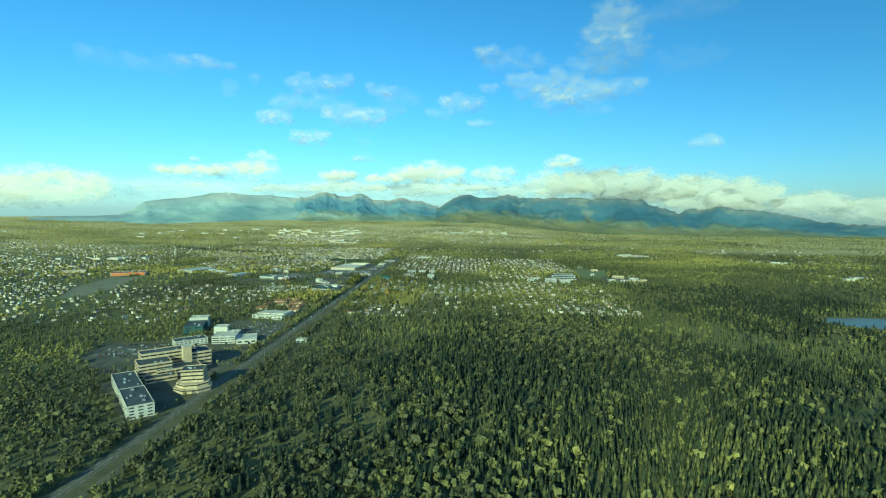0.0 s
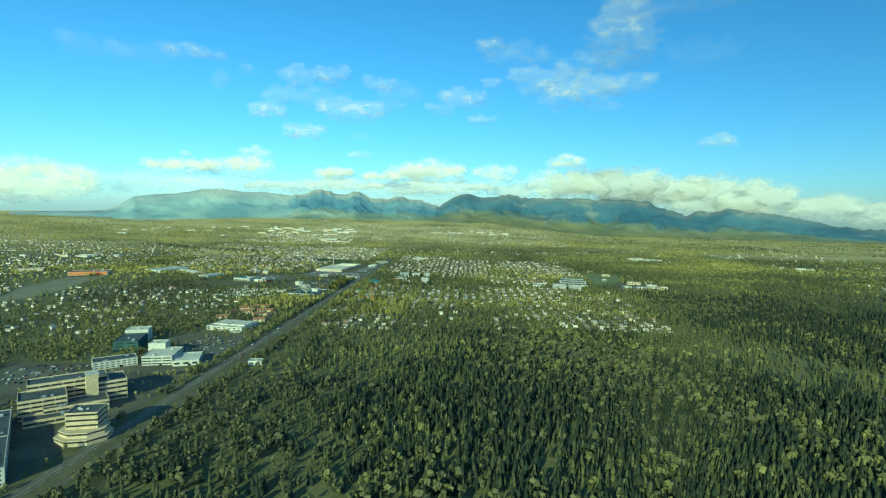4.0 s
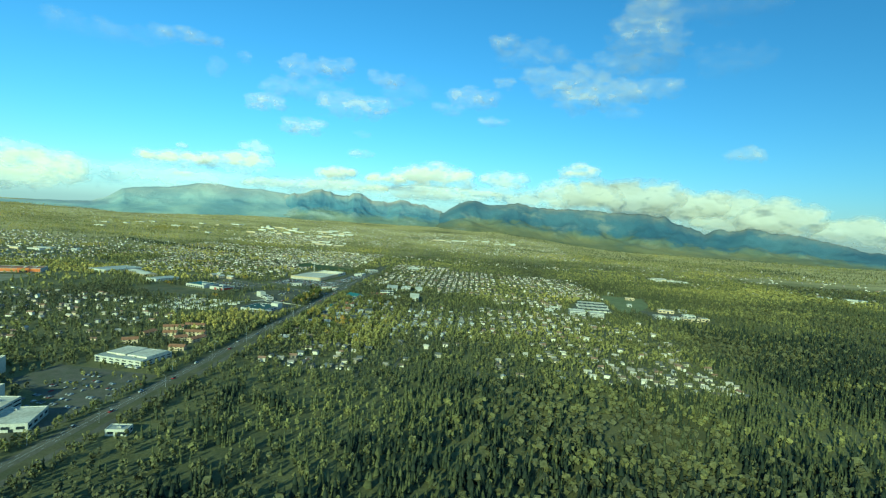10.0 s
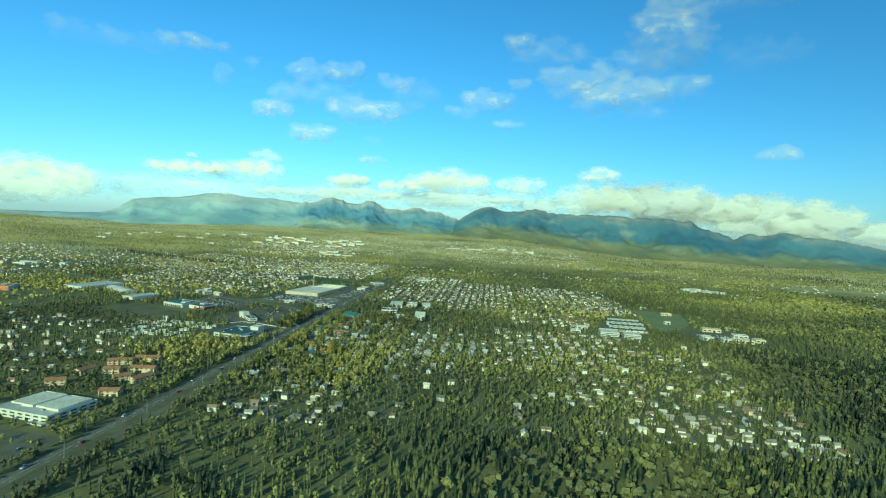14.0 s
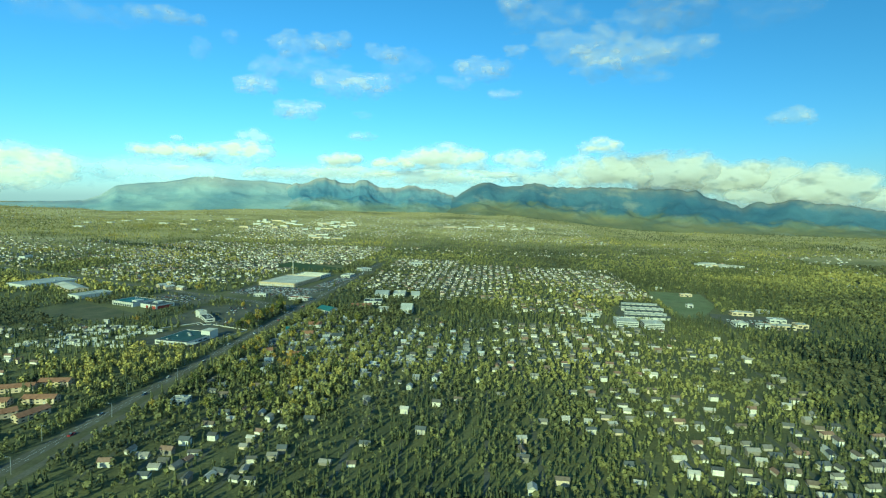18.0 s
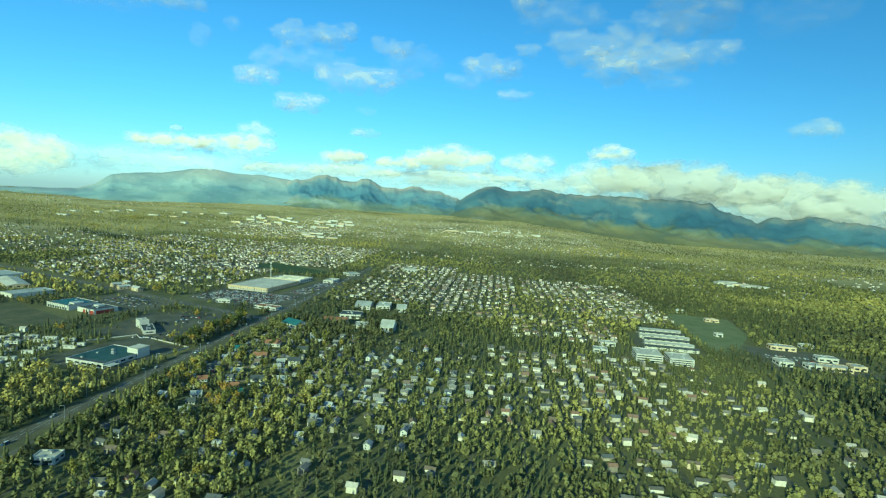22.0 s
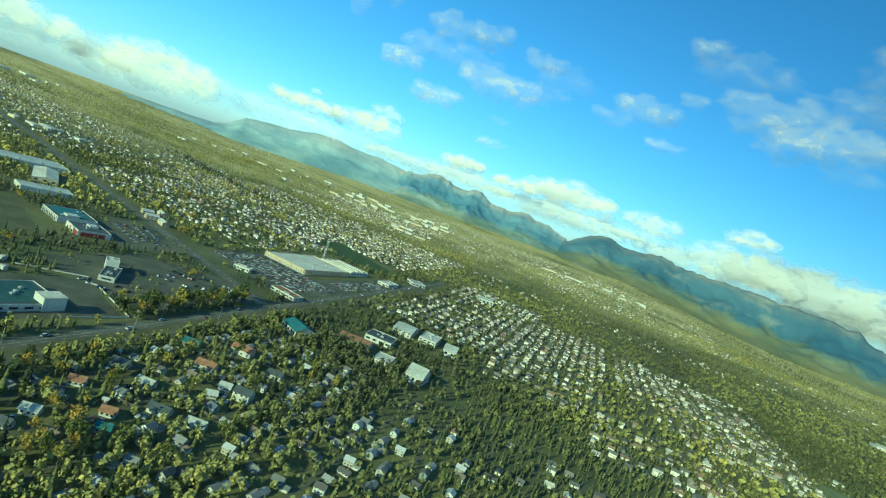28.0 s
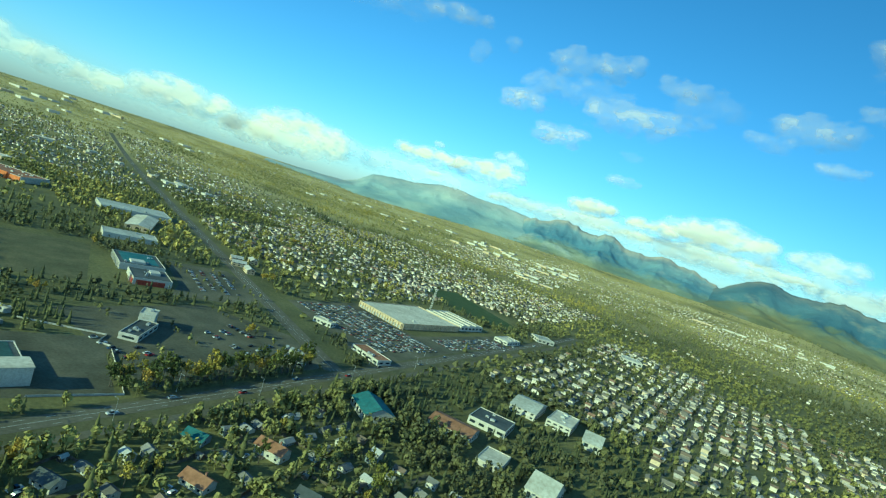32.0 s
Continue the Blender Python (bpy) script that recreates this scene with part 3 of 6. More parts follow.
def wood(name, label, spots, templates, mat, rng):
    """Many trees in one body: spots are rows of x, y, height, width factor, tint."""
    V, F, T, n = [], [], [], 0
    which = rng.integers(0, len(templates), len(spots))
    for k, (tv, tf) in enumerate(templates):
        s = spots[which == k]
        if not len(s):
            continue
        a = rng.uniform(0, 2 * math.pi, len(s))
        c, sn = np.cos(a), np.sin(a)
        x = tv[None, :, 0] * c[:, None] - tv[None, :, 1] * sn[:, None]
        y = tv[None, :, 0] * sn[:, None] + tv[None, :, 1] * c[:, None]
        h, w = s[:, 2:3], s[:, 2:3] * s[:, 3:4]
        z = swell(s[:, 0], s[:, 1])
        p = np.stack([s[:, 0:1] + x * w, s[:, 1:2] + y * w, z[:, None] - 0.2 + tv[None, :, 2] * h], -1)
        V.append(p.reshape(-1, 3))
        F.append((tf[None] + (np.arange(len(s)) * len(tv))[:, None, None]).reshape(-1, 3) + n)
        T.append(np.repeat(s[:, 4], len(tv)))
        n += len(s) * len(tv)
    ob = new(name, arrays_mesh(name, np.concatenate(V), np.concatenate(F), mat, np.concatenate(T)))
    return tagged(ob, label, "trees", kind="stuff")


# ---- where things lie ----
KEEP = []                    # ground kept free of trees and houses: centre, size, turn
LOTS = []                    # outlines of car parks and fields, kept free as well


def keep(cx, cy, sx, sy, turn=0.0):
    KEEP.append((cx, cy, sx / 2, sy / 2, math.cos(turn), math.sin(turn)))


def free(x, y, pad=0.0):
    ok = np.ones(len(x), dtype=bool)
    for cx, cy, hx, hy, c, s in KEEP:
        u, v = (x - cx) * c + (y - cy) * s, -(x - cx) * s + (y - cy) * c
        ok &= ~((np.abs(u) < hx + pad) & (np.abs(v) < hy + pad))
    for pts in LOTS:
        odd = np.zeros(len(x), dtype=bool)
        for (x0, y0), (x1, y1) in zip(pts, pts[1:] + pts[:1]):
            if y0 != y1:
                odd ^= ((y0 > y) != (y1 > y)) & (x < (x1 - x0) * (y - y0) / (y1 - y0) + x0)
        ok &= ~odd
    return ok


def strip(name, label, x0, y0, x1, y1, width, mat, z=0.05, lines=(), kind="structure"):
    """A straight carriageway on a thin bed, with painted lines at the given offsets."""
    length, turn = math.hypot(x1 - x0, y1 - y0), math.atan2(y1 - y0, x1 - x0)
    n = max(1, int(length / 60))
    s = Shape(mat)
    c, sn = math.cos(turn), math.sin(turn)
    rows = []
    for k in range(n + 1):
        px, py = x0 + (x1 - x0) * k / n, y0 + (y1 - y0) * k / n
        h = float(swell(px, py)) + z
        for side in (-1, 1):
            rows += [(px - sn * side * width / 2, py + c * side * width / 2, h), (px - sn * side * (width / 2 + 0.3), py + c * side * (width / 2 + 0.3), h - z - 0.3)]
    faces = []
    for k in range(n):
        a = 4 * k
        faces += [(a, a + 4, a + 6, a + 2), (a + 1, a + 5, a + 4, a), (a + 2, a + 6, a + 7, a + 3)]
    s.add(rows, faces)
    ob = solid(name, s, label, "road", kind=kind)
    for off, dash in lines:
        q = Shape(M_PAINT)
        step = 12.0 if dash else 60.0
        t = 0.0
        while t < length - 1 and math.hypot(x0 + c * t, y0 + sn * t - 900) < 2000:
            e = min(length, t + (4.0 if dash else step))
            h = [float(swell(x0 + c * w, y0 + sn * w)) + z + 0.012 for w in (t, e)]
            pts = []
            for w, hh in ((t, h[0]), (e, h[1])):
                for d in (-0.08, 0.08):
                    pts.append((x0 + c * w - sn * (off + d), y0 + sn * w + c * (off + d), hh))
            q.add(pts, [(0, 2, 3, 1)])
            t += step
        if q.f:
            part("lane_line", q, ob)
    return ob


# main avenue, its frontage street and the cross street
strip("road_verge_1", "dry grass verge beside the avenue", -249, 150, -249, 1990, 30, M_VERGE, 0.03)
strip("road_1", "wide grey asphalt avenue with white lane lines", -255, 150, -255, 1990, 10.5, M_ASPHALT, 0.07, ((-3.2, True), (0, False), (3.2, True)))
strip("road_2", "grey asphalt frontage street beside the avenue", -239, 150, -239, 1990, 5.6, M_ASPHALT, 0.07)
CROSS = ((-262, 1394), (-2300, 2215))
strip("road_3", "grey asphalt cross street lined with trees", *CROSS[0], *CROSS[1], 15, M_ASPHALT, 0.11, ((-3.3, True), (0, False), (3.3, True)))
keep(-249, 1080, 23, 1820)
keep(-1281, 1804.5, 2196, 28, math.atan2(821, -2038))


# ---- buildings ----
DARKS = {}


def pane_mesh(w, h):
    """A window: a pale frame round a dark pane, set into the wall by its back."""
    key = (round(w, 2), round(h, 2))
    if key not in DARKS:
        fr = Shape(M_TRIM)
        for x, z, a, b in ((0, h / 2, w + 0.24, 0.12), (0, -h / 2, w + 0.24, 0.12), (w / 2, 0, 0.12, h), (-w / 2, 0, 0.12, h)):
            fr.box(x, 0, z - b / 2, a, 0.12, b)
        DARKS[key] = (fr.mesh("frame"), Shape(M_GLASS).box(0, 0.0, -h / 2, w, 0.06, h).mesh("pane"))
    return DARKS[key]


def window(parent, x, y, z, facing, w, h, framed=True):
    """facing: turn of the wall that holds it; 0 looks to -y."""
    fr, pane = pane_mesh(w, h)
    m = Matrix.Translation((x, y, z)) @ Matrix.Rotation(facing, 4, "Z")
    if not framed:
        return part("window", pane, parent, at=m)
    ob = part("window", fr, parent, at=m)
    part("pane", pane, ob)
    return ob


def facade(parent, sx, sy, z0, floors, storey, cx=0.0, cy=0.0, sides=(0, 1, 2, 3), bay=6.0, share=0.62, tall=0.45, framed=False):
    """Rows of windows on the sides of a box; each bay of each floor has its own."""
    for side in sides:
        length = sx if side % 2 == 0 else sy
        n = max(1, int(length / bay))
        for k in range(n):
            u = (k + 0.5) / n * length - length / 2
            for f in range(floors):
                z = z0 + storey * (f + 0.52)
                x, y, a = ((u, -sy / 2, 0), (sx / 2, u, math.pi / 2), (-u, sy / 2, math.pi), (-sx / 2, -u, -math.pi / 2))[side]
                window(parent, cx + x, cy + y, z, a, length / n * share, storey * tall, framed)


def slab(parent, sx, sy, z, mat, cx=0.0, cy=0.0, rim=0.5, wall=None, name="roof"):
    """A flat roof inside a raised parapet."""
    part(name, Shape(mat).box(cx, cy, z, sx - 0.7, sy - 0.7, 0.18), parent)
    p = Shape(wall or M_CONCRETE)
    for x, y, a, b in ((0, -sy / 2 + 0.15, sx + 0.1, 0.4), (0, sy / 2 - 0.15, sx + 0.1, 0.4), (-sx / 2 + 0.15, 0, 0.4, sy - 0.5), (sx / 2 - 0.15, 0, 0.4, sy - 0.5)):
        p.box(cx + x, cy + y, z - 0.1, a, b, rim + 0.3)
    part("parapet", p, parent)


def units(parent, sx, sy, z, n, r, cx=0.0, cy=0.0, size=2.6):
    """Plant on a roof: small grey boxes with a fan hood."""
    for _ in range(n):
        x, y = cx + r.uniform(-0.36, 0.36) * sx, cy + r.uniform(-0.36, 0.36) * sy
        a = size * r.uniform(0.7, 1.4)
        s = Shape(M_STEEL).box(x, y, z + 0.15, a, a * 0.7, a * 0.45).tube(x, y, z + 0.15 + a * 0.45, z + 0.4 + a * 0.45, a * 0.25, a * 0.22, 8)
        part("roof_unit", s, parent)


def hall(name, label, cx, cy, sx, sy, h, turn, wall, roof, floors=1, bay=7.0, category="building", group="", plant=3, seed=1, tall=0.4, share=0.6, sides=(0, 1, 2, 3), rim=0.5):
    """A flat-roofed building."""
    h *= 0.84
    t = thing(name, label, category, Matrix.Translation((cx, cy, float(swell(cx, cy)))) @ Matrix.Rotation(radians(turn), 4, "Z"), group)
    part("wall", Shape(wall).box(0, 0, -0.4, sx, sy, h + 0.4), t)
    slab(t, sx, sy, h, roof, rim=rim, wall=wall)
    if floors:
        facade(t, sx, sy, 0.3, floors, (h - 0.4) / floors, bay=bay * 1.25, tall=tall, share=share, sides=sides)
    part("door", Shape(M_GLASS).box(sx * 0.12, -sy / 2, 0, 3.0, 0.16, 2.3), t, "glazed entrance door")
    units(t, sx, sy, h, plant, random.Random(seed))
    keep(cx, cy, sx + 8, sy + 8, radians(turn))
    return t


def gable_roof(sx, sy, z, rise, mat, over=0.6, cx=0.0, cy=0.0):
    x, y = sx / 2 + over, sy / 2 + over
    s = Shape(mat)
    d = 0.22
    lo = z - over * rise / (sy / 2)
    v = []
    for k in (0, -d):
        v += [(cx - x, cy - y, lo + k), (cx + x, cy - y, lo + k), (cx + x, cy + y, lo + k), (cx - x, cy + y, lo + k), (cx - x, cy, z + rise + k), (cx + x, cy, z + rise + k)]
    s.add(v, [(0, 1, 5, 4), (2, 3, 4, 5), (7, 6, 10, 11), (9, 8, 11, 10), (0, 6, 7, 1), (2, 8, 9, 3), (1, 7, 11, 5), (5, 11, 8, 2), (3, 9, 10, 4), (4, 10, 6, 0)])
    return s


def gable_wall(sx, sy, h, rise, mat, cx=0.0, cy=0.0):
    x, y = sx / 2, sy / 2
    v = [(cx - x, cy - y, -0.4), (cx + x, cy - y, -0.4), (cx + x, cy + y, -0.4), (cx - x, cy + y, -0.4), (cx - x, cy - y, h), (cx + x, cy - y, h), (cx + x, cy + y, h), (cx - x, cy + y, h), (cx - x, cy, h + rise - 0.25), (cx + x, cy, h + rise - 0.25)]
    return Shape(mat).add(v, [(3, 2, 1, 0), (0, 1, 5, 4), (2, 3, 7, 6), (1, 2, 6, 9, 5), (3, 0, 4, 8, 7), (4, 5, 9, 8), (6, 7, 8, 9)])


def lodge(name, label, cx, cy, sx, sy, h, rise, turn, wall, roof, floors=1, category="building", group="", bay=5.0):
    """A gabled building."""
    t = thing(name, label, category, Matrix.Translation((cx, cy, float(swell(cx, cy)))) @ Matrix.Rotation(radians(turn), 4, "Z"), group)
    part("wall", gable_wall(sx, sy, h, rise, wall), t)
    part("roof", gable_roof(sx, sy, h, rise, roof), t)
    facade(t, sx, sy, 0.2, floors, h / floors, bay=bay, share=0.4, tall=0.42)
    part("door", Shape(M_TRIM).box(sx * 0.2, -sy / 2, 0, 1.1, 0.14, 2.1), t)
    keep(cx, cy, sx + 5, sy + 5, radians(turn))
    return t


def paved(name, label, pts, mat=None, z=0.045, category="parking lot"):
    s = Shape(mat or M_LOT).prism(pts, -0.3, z)
    ob = solid(name, s, label, category, kind="structure")
    LOTS.append(list(pts))
    return ob


# medical centre of tan precast wings
def medical_centre():
    t = thing("medical_centre", "tan precast medical centre with stepped wings and dark roofs", "building", Matrix.Translation((-312, 562, 0)) @ Matrix.Rotation(radians(40), 4, "Z"))
    # local x runs along the front, local y away from the approach
    def wing(cx, cy, sx, sy, h, floors):
        body = part("wing", Shape(M_TAN).box(cx, cy, -0.4, sx, sy, h + 0.4), t)
        slab(t, sx, sy, h, M_DARK_ROOF, cx, cy, 0.8, M_TAN)
        facade(t, sx, sy, 0.6, floors, (h - 0.6) / floors, cx, cy, bay=8, share=0.94, tall=0.42)
        units(t, sx, sy, h, 2, random.Random(int(cx * 7 + cy)), cx, cy)
        return body
    wing(-22, 14, 32, 28, 15, 4)
    wing(-4, 36, 56, 20, 20, 5)
    wing(26, 28, 24, 26, 17, 4)
    wing(0, 4, 44, 22, 8, 2)
    wing(-20, -12, 30, 14, 4.5, 1)
    part("stair_tower", Shape(M_TAN).box(12, 16, -0.4, 9, 9, 26.4, taper=0.04), t, "pale windowless stair tower")
    part("cornice", Shape(M_CONCRETE).box(12, 16, 26, 9.8, 9.8, 1.0), t)
    keep(-312, 562, 96, 74, radians(40))
    h = thing("medical_office", "octagonal tan office block with stepped terraces and ribbon windows", "building", Matrix.Translation((-272, 518, 0)) @ Matrix.Rotation(radians(15), 4, "Z"))
    def ring(r, x=0.0, y=0.0):
        return [(x + r * math.cos(radians(22.5 + 45 * k)), y + r * 0.86 * math.sin(radians(22.5 + 45 * k))) for k in range(8)]
    for z0, z1, r, y in ((-0.4, 4.0, 18.5, -3.5), (4.0, 8.0, 16.0, -2.0)):
        part("terrace", Shape(M_TAN).prism(ring(r, 0, y), z0, z1 - 1.7), h)
        part("window_band", Shape(M_GLASS).prism(ring(r - 0.6, 0, y), z1 - 1.7, z1 - 0.3), h, "dark ribbon of windows")
        part("cornice", Shape(M_TAN).prism(ring(r + 0.3, 0, y), z1 - 0.3, z1 + 0.4), h)
    for k in range(3):
        z = 8.0 + 3.9 * k
        part("storey", Shape(M_TAN).box(0, 2, z, 21, 19, 2.1), h)
        part("window_band", Shape(M_GLASS).box(0, 2, z + 2.1, 20, 18, 1.5), h, "dark ribbon of windows")
        part("cornice", Shape(M_TAN).box(0, 2, z + 3.6, 21.3, 19.3, 0.3), h)
    slab(h, 21, 19, 19.7, M_DARK_ROOF, 0, 2, 0.7, M_TAN)
    units(h, 14, 12, 19.8, 3, random.Random(3))
    keep(-272, 518, 46, 46)


medical_centre()
o = hall("office_block", "long pale office block with a dark flat roof in two halves", -334, 507, 62, 21, 12, -50.4, M_CONCRETE, M_DARK_ROOF, 3, 5, plant=5, seed=2, share=0.55)
hall("office_block", "long pale office block with dark flat roof and bright end", -296, 461, 56, 21, 13.5, -50.4, M_CONCRETE, M_DARK_ROOF, 4, 5, plant=6, seed=5, share=0.55)
hall("clinic", "low white clinic with a long row of windows", -366, 690, 40, 20, 9, 40, M_CONCRETE, M_DARK_ROOF, 3, 4, plant=3, seed=4)
hall("glass_office", "white stepped office building with pale flat roofs", -327, 714, 30, 40, 11, 12, M_CONCRETE, M_WHITE_ROOF, 3, 8, plant=2, seed=6, share=0.9)
hall("glass_office", "white office tower block beside the stepped building", -343, 734, 18, 16, 18, 12, M_TRIM, M_WHITE_ROOF, 0, 6, plant=1, seed=7)
hall("annex", "low white annex with a pale roof", -298, 712, 26, 34, 6.5, 20, M_TRIM, M_WHITE_ROOF, 1, 6, plant=1, seed=8)
hall("dark_office", "dark grey-green office block with a flat roof", -397, 766, 26, 44, 13, 18, M_SLATE_TEAL, M_DARK_ROOF, 3, 7, plant=3, seed=9)
hall("dark_office", "white hall rising behind the dark office", -408, 800, 26, 20, 17, 18, M_TRIM, M_WHITE_ROOF, 0, 7, plant=2, seed=19)
hall("shop", "small pale shop beside the avenue", -222, 710, 14, 10, 5, 10, M_TRIM, M_GREY_ROOF, 1, 4, plant=1, seed=10)


def printing_works():
    t = hall("works_building", "large white works building with raised roof bays", -322, 880, 54, 42, 6.6, -10, M_TRIM, M_GREY_ROOF, 2, 6, plant=4, seed=11)
    for k in range(4):
        part("roof_bay", Shape(M_WHITE_ROOF).box(-19 + 12.5 * k, 4, 5.7, 11.5, 26 + 3 * (k % 2), 1.3 + 0.5 * (k % 2)), t, "pale raised roof bay")
    part("loading_dock", Shape(M_CONCRETE).box(20, -23, -0.3, 14, 5, 1.5), t)


printing_works()
# two-storey apartment rows
for cx, cy, ln, turn in ((-358, 1016, 24, 25), (-339, 1033, 24, 10), (-320, 996, 24, 10), (-303, 968, 22, 75), (-322, 966, 14, 50), (-366, 940, 16, 30), (-345, 985, 15, 15), (-368, 978, 18, 80), (-302, 925, 16, 10)):
    lodge("apartment_row", "two-storey tan apartment row with a rust-brown roof", cx, cy, ln, 9, 4.8, 1.9, turn, M_TAN, M_RUST, 2, "apartments", "apartment rows", 4.5)
for cx, cy, ln, turn in ((-538, 1515, 16, 60), (-512, 1510, 18, -25), (-556, 1550, 15, -25), (-560, 1528, 14, 65)):
    lodge("apartment_row", "cream apartment row with a pale roof", cx, cy, ln, 9, 5, 2.2, turn, M_TAN, M_CONCRETE, 2, "apartments", "apartment rows", 4.5)


def school():
    t = hall("school", "low school with a dark teal flat roof and pale walls", -314, 1190, 42, 50, 5, -10, M_CONCRETE, M_DARK_ROOF, 1, 6, plant=5, seed=12)
    part("roof_field", Shape(M_SLATE_TEAL).box(-2, 2, 4.39, 38, 40, 0.12), t, "weathered dark roof covering")
    part("gym", Shape(M_TRIM).box(16, 18, -0.4, 12, 14, 9.4), t, "tall white gymnasium box")
    part("gym_roof", Shape(M_WHITE_ROOF).box(16, 18, 9.0, 12.6, 14.6, 0.4), t)
    part("canopy", Shape(M_TRIM).box(25, -20, 3.2, 8, 10, 0.35), t)
    for k in range(4):
        part("canopy_post", Shape(M_STEEL).tube(22 + 6 * (k % 2), -24 + 8 * (k // 2), 0, 3.2, 0.12, 0.12, 6), t)
    paved("parking_lot_1", "dark asphalt school yard", [(-372, 1172), (-292, 1150), (-268, 1240), (-342, 1268)], z=0.03)
    f = thing("fence", "pale board fence round the school yard", "fence", pose(0, 0, 0))
    pts = [(-376, 1236), (-344, 1272), (-334, 1262), (-327, 1266), (-268, 1244), (-278, 1205)]
    for (x0, y0), (x1, y1) in zip(pts, pts[1:]):
        d, a = math.hypot(x1 - x0, y1 - y0), math.atan2(y1 - y0, x1 - x0)
        n = max(1, int(d / 6))
        for k in range(n):
            u = (k + 0.5) / n
            part("fence_panel", Shape(M_CONCRETE).box(x0 + (x1 - x0) * u, y0 + (y1 - y0) * u, 0, d / n - 0.15, 0.1, 1.1, a), f)
    keep(-314, 1200, 80, 90, radians(-10))


school()
g = hall("white_hall", "white windowless hall with a lower dark-roofed wing", -362, 1307, 14, 10, 10, -40, M_TRIM, M_WHITE_ROOF, 0, 6, plant=1, seed=13)
hall("white_hall", "low dark-roofed wing of the white hall", -345, 1292, 32, 12, 4.6, -50, M_CONCRETE, M_DARK_ROOF, 1, 6, plant=4, seed=14)


def mall():
    t = hall("shopping_centre", "white shopping centre with grey-teal flat roofs", -505, 1374, 54, 45, 8, -19, M_TRIM, M_DARK_ROOF, 0, 7, plant=6, seed=15)
    part("roof_field", Shape(M_TEAL).box(-3, 0, 6.9, 44, 35, 0.14), t, "grey-teal roof covering")
    part("clerestory", Shape(M_TRIM).box(15, -4, 6.72, 12, 14, 2.4), t)
    for k in range(9):
        part("pier", Shape(M_TRIM).box(-24 + 6 * k, -22.9, -0.3, 1.2, 1.0, 7.4), t)
        if k < 8:
            part("shopfront", Shape(M_GLASS).box(-21 + 6 * k, -22.55, 0.4, 4.2, 0.3, 3.2), t)
    s = hall("store", "department store with red entrance walls and a grey roof", -452, 1359, 42, 38, 8, -20, M_TRIM, M_DARK_ROOF, 0, 7, plant=5, seed=16)
    part("red_wall", Shape(M_RED).box(7, -19.2, 0, 26, 0.5, 5.2), s, "red cladding panel")
    part("red_wall", Shape(M_RED).box(21.2, -2, 0, 0.5, 28, 5.2), s, "red cladding panel")
    part("portal", Shape(M_TRIM).box(7, -20.2, 0, 8, 2, 7.4), s)
    part("portal_glass", Shape(M_GLASS).box(7, -21.22, 0.2, 5.4, 0.1, 3.4), s)
    part("penthouse", Shape(M_TRIM).box(-5, 5, 6.72, 12, 10, 2.6), s)
    t.matrix_basis = Matrix.Translation((-508, 1378, 0)) @ Matrix.Rotation(radians(-19), 4, "Z") @ Matrix.Scale(0.84, 4)
    s.matrix_basis = Matrix.Translation((-461, 1363, 0)) @ Matrix.Rotation(radians(-20), 4, "Z") @ Matrix.Scale(0.8, 4)
    paved("parking_lot_2", "dark asphalt shopping centre car park", [(-535, 1420), (-455, 1388), (-425, 1362), (-395, 1430), (-440, 1470), (-510, 1478)])


mall()
paved("parking_lot_3", "cracked asphalt car park beside the white hall", [(-395, 1262), (-272, 1258), (-268, 1395), (-330, 1410), (-400, 1378)])
paved("parking_lot_4", "asphalt hospital car park", [(-462, 612), (-396, 556), (-340, 622), (-300, 640), (-276, 690), (-300, 700), (-480, 690)])
paved("parking_lot_5", "worn asphalt car park round the medical centre", [(-372, 520), (-288, 430), (-268, 430), (-268, 660), (-300, 660), (-350, 600)], z=0.055)
paved("parking_lot_6", "gravelly car park behind the office buildings", [(-290, 692), (-270, 692), (-270, 836), (-372, 846), (-380, 790), (-310, 760)], M_GRAVEL, 0.065)
paved("bare_field_1", "brown-green unmown field", [(-600, 1300), (-470, 1255), (-455, 1310), (-570, 1365)], M_VERGE)
paved("bare_field_2", "brown bare gravel field", [(-809, 1023), (-900, 1188), (-907, 1276), (-925, 1350), (-850, 1380), (-834, 1294), (-805, 1207), (-775, 1077)], M_DIRT)
keep(-530, 1310, 150, 80, radians(-20))
keep(-330, 1330, 60, 70), keep(-480, 1430, 110, 50, radians(-23)), keep(-360, 635, 80, 50), keep(-315, 765, 40, 90)

# warehouses
hall("warehouse", "broad warehouse with a pale grey roof and white walls", -779, 1516, 54, 88, 7.5, -18, M_TRIM, M_GREY_ROOF, 0, 7, plant=2, seed=20, rim=0.3)
lodge("warehouse", "cream warehouse with a pale low-pitched roof", -700, 1486, 90, 28, 5, 2.4, -36, M_TAN, M_WHITE_ROOF, 1, "building", "", 9)
hall("warehouse", "long low warehouse with a pale roof and white walls", -616, 1426, 30, 54, 6, -22, M_TRIM, M_GREY_ROOF, 0, 7, plant=1, seed=21, rim=0.3)


